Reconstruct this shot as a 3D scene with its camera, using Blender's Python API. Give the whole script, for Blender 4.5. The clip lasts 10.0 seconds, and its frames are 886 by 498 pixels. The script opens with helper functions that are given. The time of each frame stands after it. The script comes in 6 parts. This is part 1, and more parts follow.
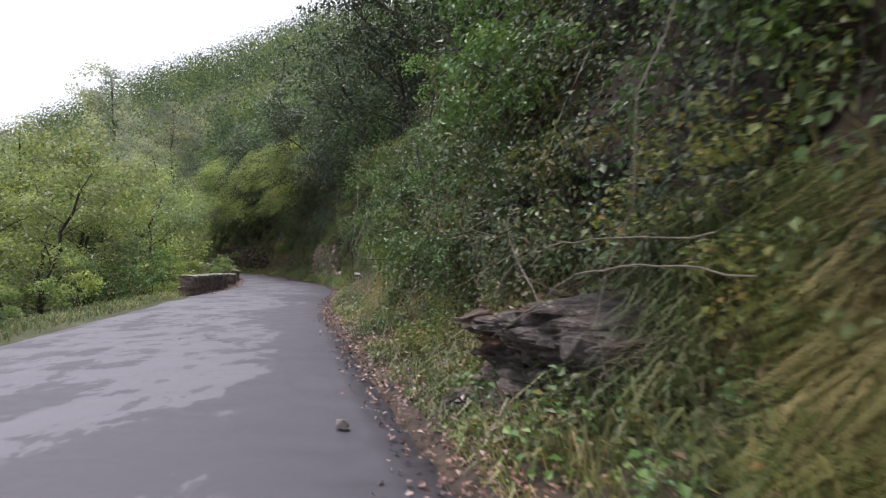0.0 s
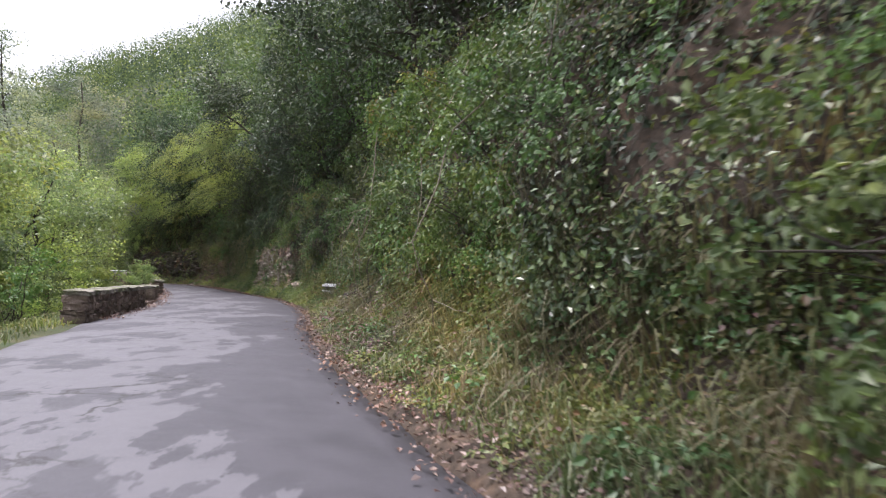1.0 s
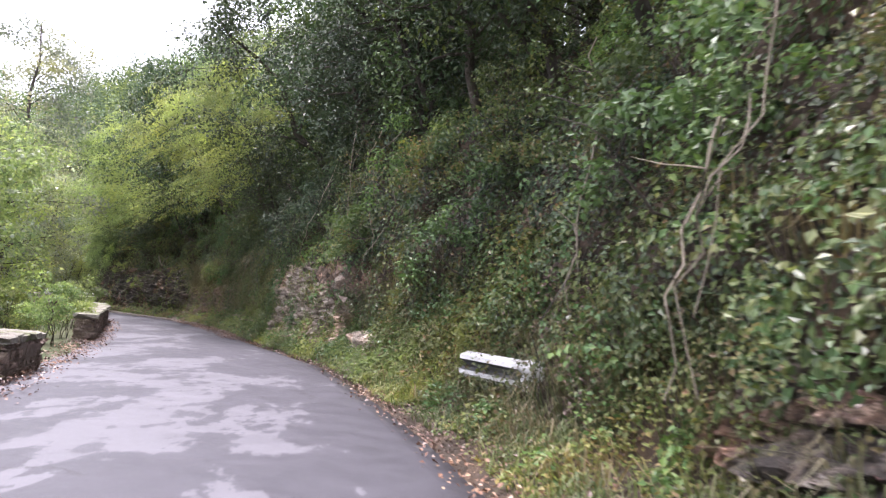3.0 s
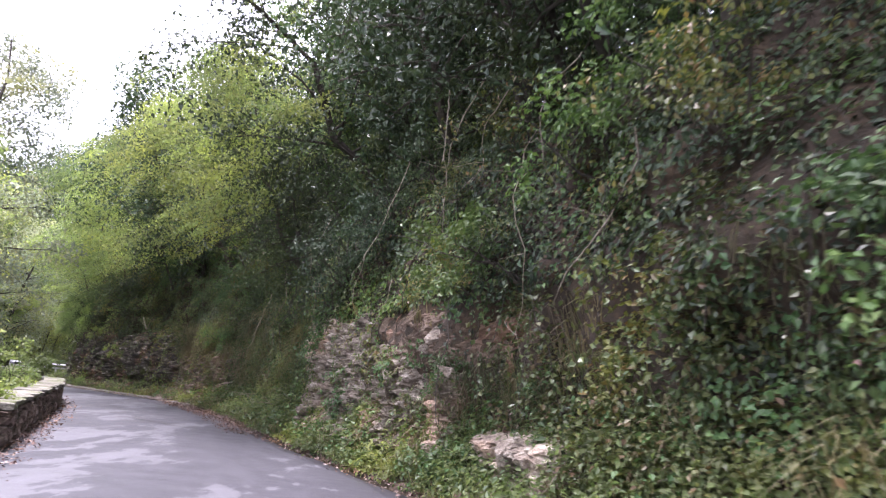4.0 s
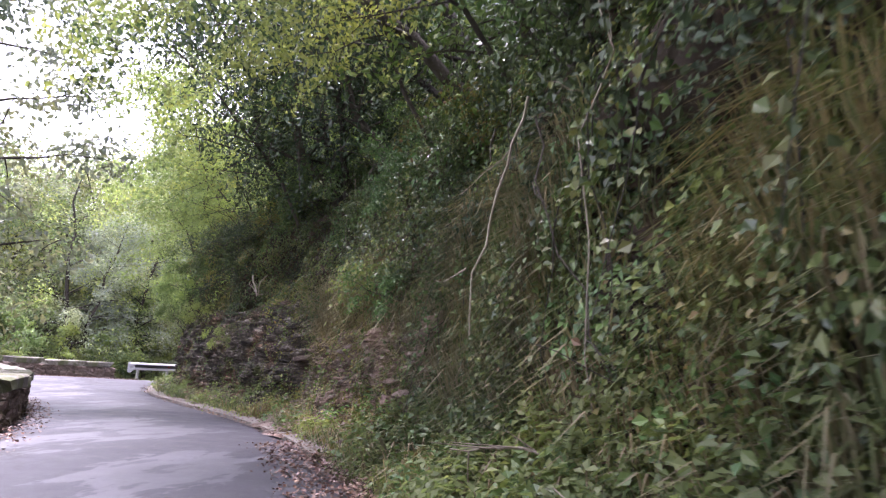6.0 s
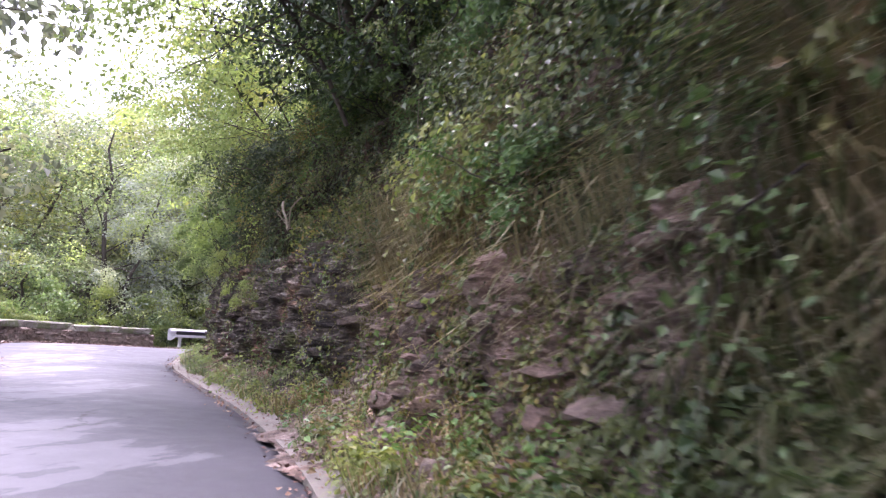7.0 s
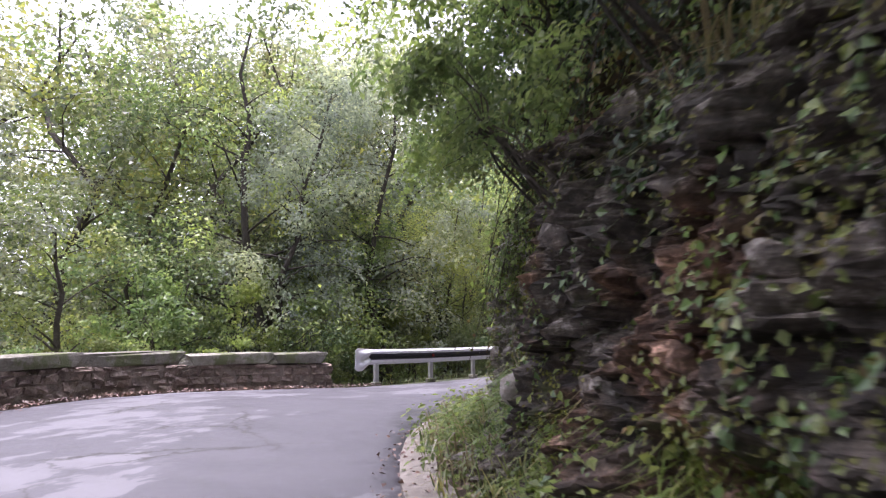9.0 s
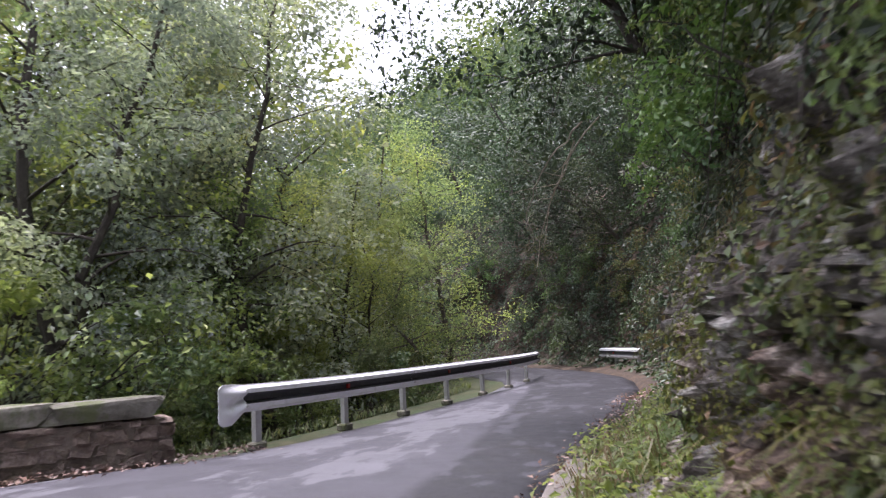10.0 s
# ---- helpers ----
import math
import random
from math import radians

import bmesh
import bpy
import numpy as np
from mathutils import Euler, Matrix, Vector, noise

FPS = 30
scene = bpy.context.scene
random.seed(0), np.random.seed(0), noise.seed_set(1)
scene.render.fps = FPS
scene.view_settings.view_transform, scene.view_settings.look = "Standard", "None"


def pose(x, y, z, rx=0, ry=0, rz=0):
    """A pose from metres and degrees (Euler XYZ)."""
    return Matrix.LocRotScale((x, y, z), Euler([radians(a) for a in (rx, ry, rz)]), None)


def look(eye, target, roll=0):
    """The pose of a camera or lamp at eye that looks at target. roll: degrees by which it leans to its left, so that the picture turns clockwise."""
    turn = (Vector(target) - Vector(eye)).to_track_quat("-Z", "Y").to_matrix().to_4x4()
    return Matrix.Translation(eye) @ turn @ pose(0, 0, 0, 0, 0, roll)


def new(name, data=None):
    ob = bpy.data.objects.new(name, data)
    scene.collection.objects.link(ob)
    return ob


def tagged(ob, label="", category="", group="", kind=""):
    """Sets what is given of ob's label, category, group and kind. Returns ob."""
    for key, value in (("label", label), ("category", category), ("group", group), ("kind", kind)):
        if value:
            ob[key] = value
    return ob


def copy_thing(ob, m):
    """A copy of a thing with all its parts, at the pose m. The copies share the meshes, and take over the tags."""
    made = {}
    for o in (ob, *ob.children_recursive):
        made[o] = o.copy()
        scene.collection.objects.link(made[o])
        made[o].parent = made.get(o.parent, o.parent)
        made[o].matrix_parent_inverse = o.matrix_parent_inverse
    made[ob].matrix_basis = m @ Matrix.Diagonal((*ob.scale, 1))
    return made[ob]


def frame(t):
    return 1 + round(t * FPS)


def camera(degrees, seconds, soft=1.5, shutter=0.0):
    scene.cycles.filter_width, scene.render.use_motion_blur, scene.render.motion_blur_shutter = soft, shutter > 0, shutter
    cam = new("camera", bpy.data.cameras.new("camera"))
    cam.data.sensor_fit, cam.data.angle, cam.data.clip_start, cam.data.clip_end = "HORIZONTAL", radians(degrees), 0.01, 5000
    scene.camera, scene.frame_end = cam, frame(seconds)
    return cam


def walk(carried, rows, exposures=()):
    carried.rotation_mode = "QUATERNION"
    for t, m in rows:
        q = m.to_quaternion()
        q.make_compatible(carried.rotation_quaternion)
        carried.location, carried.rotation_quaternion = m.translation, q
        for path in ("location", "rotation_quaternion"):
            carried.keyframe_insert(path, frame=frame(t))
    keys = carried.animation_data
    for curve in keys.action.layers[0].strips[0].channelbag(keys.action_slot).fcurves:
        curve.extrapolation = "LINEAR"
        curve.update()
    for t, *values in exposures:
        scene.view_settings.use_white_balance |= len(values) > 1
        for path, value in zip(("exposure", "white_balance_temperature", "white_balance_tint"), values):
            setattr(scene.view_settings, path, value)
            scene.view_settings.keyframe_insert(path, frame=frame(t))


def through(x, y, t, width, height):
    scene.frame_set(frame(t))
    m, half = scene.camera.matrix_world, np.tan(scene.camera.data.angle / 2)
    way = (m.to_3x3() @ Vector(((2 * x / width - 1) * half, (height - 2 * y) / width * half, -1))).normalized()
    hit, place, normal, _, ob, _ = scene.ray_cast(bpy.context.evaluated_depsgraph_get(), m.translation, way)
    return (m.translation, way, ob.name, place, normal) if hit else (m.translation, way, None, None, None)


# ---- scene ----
cam = camera(67.0, 10.0, soft=1.2, shutter=0.13)
# seconds, eye, target, roll
PATH = [
    (0, (0.002, 0.0, 1.09), (-0.176, 1.991, 1.152), 2.5),
    (0.5, (-1.511, 3.526, 1.082), (-1.633, 5.519, 1.184), 2.5),
    (1, (-2.745, 6.855, 1.059), (-2.725, 8.853, 1.154), 2.5),
    (1.5, (-3.813, 10.315, 1.095), (-3.783, 12.312, 1.197), 3.6),
    (2, (-4.677, 13.616, 1.114), (-4.569, 15.609, 1.233), 3.9),
    (2.5, (-5.601, 17.064, 1.152), (-5.476, 19.058, 1.241), 5.0),
    (2.7, (-5.966, 18.414, 1.151), (-5.905, 20.408, 1.283), 4.9),
    (3.8, (-8.52, 24.913, 1.18), (-8.588, 26.877, 1.554), 6.1),
    (4, (-8.831, 26.319, 1.179), (-8.848, 28.276, 1.59), 5.0),
    (4.4, (-9.439, 28.899, 1.17), (-9.429, 30.86, 1.559), 5.8),
    (4.5, (-9.612, 29.48, 1.204), (-9.677, 31.44, 1.596), 5.7),
    (5, (-10.624, 32.938, 1.195), (-10.838, 34.891, 1.57), 6.0),
    (5.5, (-11.764, 35.979, 1.153), (-12.085, 37.922, 1.5), 7.2),
    (5.7, (-12.261, 37.254, 1.133), (-12.652, 39.179, 1.51), 5.5),
    (6.8, (-13.968, 42.368, 1.085), (-14.563, 44.263, 1.324), 2.0),
    (7, (-14.658, 43.43, 1.093), (-15.315, 45.302, 1.347), 3.2),
    (7.5, (-16.643, 46.16, 1.111), (-17.473, 47.956, 1.4), 3.0),
    (8, (-18.857, 48.834, 1.083), (-19.834, 50.558, 1.353), 2.1),
    (8.5, (-21.267, 51.103, 1.075), (-22.332, 52.779, 1.308), 1.0),
    (9, (-23.406, 53.132, 1.073), (-24.479, 54.801, 1.324), -0.4),
    (9.5, (-25.394, 55.187, 1.065), (-26.371, 56.915, 1.307), -1.8),
    (10, (-27.133, 57.464, 1.116), (-27.841, 59.314, 1.394), -3.2),
]
# seconds, stops, kelvin, tint: the camera opens up as it turns into the shade
EXPOSURES = [(t, stops, kelvin, tint) for t, stops, kelvin, tint in ((0.0, 0.52, 6200, 21), (1.0, 0.92, 6250, 21), (2.0, 1.14, 6200, 24), (2.5, 1.62, 6200, 25), (4.0, 1.75, 6000, 29), (4.5, 1.95, 5880, 31), (5.5, 2.1, 5900, 33), (7.0, 2.38, 5850, 41), (7.5, 2.46, 5820, 39), (8.0, 2.25, 5870, 38), (8.5, 1.85, 5900, 35), (9.0, 1.6, 6000, 32), (9.5, 1.4, 5950, 33), (10.0, 1.24, 6000, 27))]
walk(cam, [(t, look(eye, target, roll)) for t, eye, target, roll in PATH], EXPOSURES)

# ---- light ----
world = bpy.data.worlds.new("overcast_sky")
scene.world = world
world.use_nodes = True
wn, wl = world.node_tree.nodes, world.node_tree.links
sky = wn.new("ShaderNodeTexSky")
sky.sky_type, sky.sun_disc = "NISHITA", False
sky.sun_elevation, sky.sun_rotation = radians(78), radians(284)
sky.dust_density = 4.0
veil = wn.new("ShaderNodeMixRGB")
veil.inputs[0].default_value = 0.8
veil.inputs[2].default_value = (9.6, 9.9, 10.2, 1)
wl.new(sky.outputs[0], veil.inputs[1])
wl.new(veil.outputs[0], wn["Background"].inputs[0])
wn["Background"].inputs[1].default_value = 0.12
sun = new("sun", bpy.data.lights.new("sun", "SUN"))
sun.data.energy, sun.data.angle, sun.data.color = 3.2, radians(20), (1.0, 0.96, 0.9)
sun.matrix_world = look((0, 0, 0), (0.2, -0.05, -0.978))

# ---- materials ----


def material(name):
    m = bpy.data.materials.new(name)
    m.use_nodes = True
    n, l = m.node_tree.nodes, m.node_tree.links
    b = n["Principled BSDF"]
    return m, n, l, b


def ramp(n, stops):
    r = n.new("ShaderNodeValToRGB")
    e = r.color_ramp.elements
    while len(e) < len(stops):
        e.new(0.5)
    for k, (p, c) in enumerate(stops):
        e[k].position, e[k].color = p, (*c, 1) if len(c) == 3 else c
    return r


def noise_tex(n, l, scale, detail=5.0, rough=0.6, coords=None):
    t = n.new("ShaderNodeTexNoise")
    t.inputs["Scale"].default_value, t.inputs["Detail"].default_value, t.inputs["Roughness"].default_value = scale, detail, rough
    if coords is not None:
        l.new(coords, t.inputs["Vector"])
    return t


def mix(n, l, fac, a, b, mode="MIX"):
    m = n.new("ShaderNodeMixRGB")
    m.blend_type = mode
    for k, v in ((0, fac), (1, a), (2, b)):
        if isinstance(v, (int, float)):
            m.inputs[k].default_value = v
        elif isinstance(v, tuple):
            m.inputs[k].default_value = (*v, 1)
        else:
            l.new(v, m.inputs[k])
    return m.outputs[0]


def bump(n, l, b, height, strength=0.4, distance=0.02):
    k = n.new("ShaderNodeBump")
    k.inputs["Strength"].default_value, k.inputs["Distance"].default_value = strength, distance
    l.new(height, k.inputs["Height"])
    l.new(k.outputs[0], b.inputs["Normal"])


def leaf_material(name, colours, shine=0.45, through=0.35, spread=0.25, drifts=0.45, swing=1.0):
    """Leaves: each leaf takes a shade of its own, each plant another tint."""
    m, n, l, b = material(name)
    geo, info = n.new("ShaderNodeNewGeometry"), n.new("ShaderNodeObjectInfo")
    r = ramp(n, [(k / (len(colours) - 1), c) for k, c in enumerate(colours)])
    l.new(geo.outputs["Random Per Island"], r.inputs[0])
    hsv = n.new("ShaderNodeHueSaturation")
    mr = n.new("ShaderNodeMapRange")
    mr.inputs[3].default_value, mr.inputs[4].default_value = 1 - spread, 1 + spread
    l.new(info.outputs["Random"], mr.inputs[0])
    l.new(mr.outputs[0], hsv.inputs["Value"])
    mh = n.new("ShaderNodeMapRange")
    mh.inputs[3].default_value, mh.inputs[4].default_value = 0.48, 0.52
    l.new(info.outputs["Random"], mh.inputs[0])
    l.new(mh.outputs[0], hsv.inputs["Hue"])
    # drifts of lighter, yellower and of darker growth
    drift = noise_tex(n, l, drifts, 3, 0.6, geo.outputs["Position"])
    tone = ramp(n, [(0.36, tuple(c ** swing for c in (0.62, 0.66, 0.72))), (0.5, (1, 1, 1)), (0.64, tuple(c ** swing for c in (1.5, 1.38, 1.0)))])
    l.new(drift.outputs[0], tone.inputs[0])
    l.new(mix(n, l, 1.0, r.outputs[0], tone.outputs[0], "MULTIPLY"), hsv.inputs["Color"])
    l.new(hsv.outputs[0], b.inputs["Base Color"])
    b.inputs["Roughness"].default_value = shine
    b.inputs["Specular IOR Level"].default_value = 0.5
    t = n.new("ShaderNodeBsdfTranslucent")
    l.new(mix(n, l, 1.0, hsv.outputs[0], (1.22, 1.28, 0.85), "MULTIPLY"), t.inputs[0])
    s = n.new("ShaderNodeMixShader")
    s.inputs[0].default_value = through
    l.new(b.outputs[0], s.inputs[1])
    l.new(t.outputs[0], s.inputs[2])
    l.new(s.outputs[0], n["Material Output"].inputs[0])
    return m


LEAF_TREE = leaf_material("leaf_tree", [(0.058, 0.105, 0.036), (0.08, 0.14, 0.046), (0.1, 0.168, 0.055), (0.145, 0.205, 0.072)], through=0.25)
LEAF_VALLEY = leaf_material("leaf_valley", [(0.125, 0.165, 0.076), (0.17, 0.22, 0.1), (0.21, 0.26, 0.12), (0.28, 0.32, 0.155)], through=0.45, drifts=0.3, swing=1.5)
LEAF_GREY = leaf_material("leaf_willow", [(0.19, 0.22, 0.185), (0.225, 0.255, 0.215), (0.26, 0.285, 0.245), (0.32, 0.345, 0.3)], through=0.55)
LEAF_LIGHT = leaf_material("leaf_light", [(0.14, 0.188, 0.082), (0.175, 0.232, 0.098), (0.21, 0.266, 0.114), (0.26, 0.302, 0.14)], through=0.58)
# dark evergreen leaves, used too where shade is put into leaf colour
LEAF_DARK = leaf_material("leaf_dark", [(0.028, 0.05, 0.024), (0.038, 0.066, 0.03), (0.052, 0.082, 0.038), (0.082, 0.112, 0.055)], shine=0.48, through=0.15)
LEAF_IVY = leaf_material("leaf_ivy", [(0.04, 0.066, 0.024), (0.072, 0.11, 0.036), (0.11, 0.155, 0.05), (0.18, 0.19, 0.078)], shine=0.35, through=0.2)
LEAF_BRAMBLE = leaf_material("leaf_bramble", [(0.062, 0.086, 0.03), (0.12, 0.15, 0.046), (0.18, 0.2, 0.068), (0.21, 0.135, 0.075)])
LEAF_FAR = leaf_material("leaf_far", [(0.072, 0.108, 0.058), (0.085, 0.126, 0.066), (0.1, 0.142, 0.074), (0.12, 0.158, 0.084)], shine=0.95, through=0.2, drifts=0.13, swing=1.9)
LEAF_YOUNG = leaf_material("leaf_young", [(0.17, 0.218, 0.085), (0.2, 0.25, 0.1), (0.23, 0.28, 0.115), (0.27, 0.31, 0.14)], through=0.62, spread=0.15)
GRASS = leaf_material("grass_blade", [(0.06, 0.085, 0.03), (0.1, 0.13, 0.05), (0.15, 0.175, 0.075), (0.24, 0.21, 0.12)], through=0.3)
STRAW = leaf_material("dry_grass", [(0.15, 0.12, 0.07), (0.22, 0.185, 0.11), (0.29, 0.25, 0.155), (0.13, 0.14, 0.06)], through=0.3)
LITTER = leaf_material("dead_leaf", [(0.085, 0.045, 0.036), (0.15, 0.085, 0.068), (0.21, 0.13, 0.1), (0.28, 0.21, 0.17)], through=0.05)

LEAF_MOSS = leaf_material("moss_leaf", [(0.07, 0.075, 0.02), (0.1, 0.105, 0.028), (0.13, 0.135, 0.035), (0.09, 0.07, 0.035)], shine=0.9, through=0.1)


def rough_material(name, stops, scale, bump_scale, bump_strength=0.6, rough=0.9, moss=None, beds=1.0, tint=0.0):
    m, n, l, b = material(name)
    co = n.new("ShaderNodeNewGeometry").outputs["Position"]
    squash = n.new("ShaderNodeMapping")
    squash.inputs["Rotation"].default_value = (0.12, -0.08, 0)
    squash.inputs["Scale"].default_value = (1, 1, beds)
    l.new(co, squash.inputs[0])
    bedded = squash.outputs[0]
    a = noise_tex(n, l, scale, 6, 0.65, bedded)
    c = noise_tex(n, l, scale * 7, 4, 0.7, co)
    f = mix(n, l, 0.35, a.outputs[0], c.outputs[0])
    r = ramp(n, stops)
    l.new(f, r.inputs[0])
    info = n.new("ShaderNodeObjectInfo")
    mr = n.new("ShaderNodeMapRange")
    mr.inputs[3].default_value, mr.inputs[4].default_value = 0.7, 1.3
    l.new(info.outputs["Random"], mr.inputs[0])
    colour = mix(n, l, 1.0, r.outputs[0], mr.outputs[0], "MULTIPLY")
    if tint:
        # broad drifts of rusty and of grey stone
        rust = ramp(n, [(0.38, (0.9, 0.91, 0.92)), (0.5, (1, 1, 1)), (0.62, (1 + 0.75 * tint, 1 + 0.2 * tint, 1 - 0.05 * tint))])
        l.new(noise_tex(n, l, 0.9, 3, 0.6, co).outputs[0], rust.inputs[0])
        colour = mix(n, l, 1.0, colour, rust.outputs[0], "MULTIPLY")
    if moss:
        k = noise_tex(n, l, 1.7, 5, 0.7, co)
        mk = ramp(n, [(moss[0], (0, 0, 0)), (moss[0] + 0.1, (1, 1, 1))])
        l.new(k.outputs[0], mk.inputs[0])
        colour = mix(n, l, mk.outputs[0], colour, moss[1])
    l.new(colour, b.inputs["Base Color"])
    b.inputs["Roughness"].default_value = rough
    d = noise_tex(n, l, bump_scale, 8, 0.7, bedded)
    bump(n, l, b, d.outputs[0], bump_strength, 0.05)
    return m


ROCK = rough_material("layered_rock", [(0.32, (0.035, 0.028, 0.023)), (0.42, (0.16, 0.125, 0.1)), (0.52, (0.31, 0.255, 0.205)), (0.63, (0.56, 0.5, 0.43))], 3.4, 11.0, 1.0, 0.85, (0.62, (0.06, 0.065, 0.025)), beds=2.0, tint=0.4)
ROCK_PINK = rough_material("pinkish_rock", [(0.34, (0.03, 0.022, 0.018)), (0.46, (0.12, 0.088, 0.074)), (0.57, (0.24, 0.18, 0.155)), (0.69, (0.48, 0.41, 0.37))], 3.0, 10.0, 1.0, 0.85, (0.64, (0.07, 0.075, 0.022)), beds=2.5, tint=0.2)
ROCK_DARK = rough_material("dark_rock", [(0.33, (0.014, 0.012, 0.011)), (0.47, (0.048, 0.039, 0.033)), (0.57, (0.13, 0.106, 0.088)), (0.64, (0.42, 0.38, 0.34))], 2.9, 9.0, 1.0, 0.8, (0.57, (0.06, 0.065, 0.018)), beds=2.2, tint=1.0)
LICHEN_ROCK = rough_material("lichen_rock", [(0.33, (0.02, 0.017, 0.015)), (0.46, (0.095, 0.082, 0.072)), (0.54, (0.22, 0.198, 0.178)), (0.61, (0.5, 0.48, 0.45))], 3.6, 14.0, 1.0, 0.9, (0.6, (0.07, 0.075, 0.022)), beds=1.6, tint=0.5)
PALE_STONE = rough_material("pale_boulder", [(0.32, (0.16, 0.135, 0.12)), (0.44, (0.33, 0.29, 0.26)), (0.65, (0.5, 0.46, 0.42))], 5.0, 22.0, 1.0, 0.9)
MASONRY = rough_material("wall_stone", [(0.3, (0.065, 0.047, 0.038)), (0.46, (0.18, 0.135, 0.11)), (0.6, (0.29, 0.23, 0.195)), (0.76, (0.42, 0.36, 0.32))], 5.0, 18.0, 0.9, 0.9, (0.63, (0.045, 0.05, 0.02)))
COPING = rough_material("coping_stone", [(0.3, (0.1, 0.09, 0.075)), (0.5, (0.23, 0.215, 0.18)), (0.72, (0.36, 0.345, 0.3))], 4.5, 20.0, 0.9, 0.9, (0.48, (0.13, 0.145, 0.07)))
MORTAR = rough_material("wall_mortar", [(0.3, (0.07, 0.055, 0.045)), (0.6, (0.19, 0.155, 0.13))], 5.0, 30.0, 0.6)
SOIL = rough_material("bank_soil", [(0.3, (0.03, 0.022, 0.016)), (0.5, (0.07, 0.05, 0.035)), (0.64, (0.16, 0.105, 0.068)), (0.8, (0.08, 0.068, 0.045))], 2.2, 9.0, 1.0, 0.95, (0.64, (0.04, 0.045, 0.02)))
GROUND = rough_material("forest_ground", [(0.3, (0.025, 0.028, 0.013)), (0.5, (0.045, 0.05, 0.02)), (0.7, (0.09, 0.08, 0.042))], 0.5, 4.0, 0.8, 0.95, (0.5, (0.035, 0.055, 0.018)))
EARTH = rough_material("ochre_earth", [(0.3, (0.07, 0.048, 0.035)), (0.47, (0.2, 0.14, 0.105)), (0.7, (0.36, 0.275, 0.21))], 2.6, 9.0, 1.0, 0.95, tint=0.4)
BARK = rough_material("bark", [(0.3, (0.028, 0.023, 0.018)), (0.55, (0.07, 0.058, 0.047)), (0.8, (0.17, 0.155, 0.135))], 4.0, 25.0, 0.8, 0.9)
TWIG = rough_material("pale_twig", [(0.3, (0.14, 0.11, 0.08)), (0.6, (0.3, 0.26, 0.2))], 6.0, 30.0, 0.4, 0.85)
MOSS = rough_material("moss", [(0.3, (0.05, 0.06, 0.008)), (0.6, (0.11, 0.12, 0.015)), (0.8, (0.16, 0.16, 0.03))], 9.0, 60.0, 0.8, 1.0)
CONCRETE = rough_material("road_edge_concrete", [(0.3, (0.16, 0.14, 0.12)), (0.6, (0.3, 0.27, 0.24))], 3.0, 25.0, 0.5)


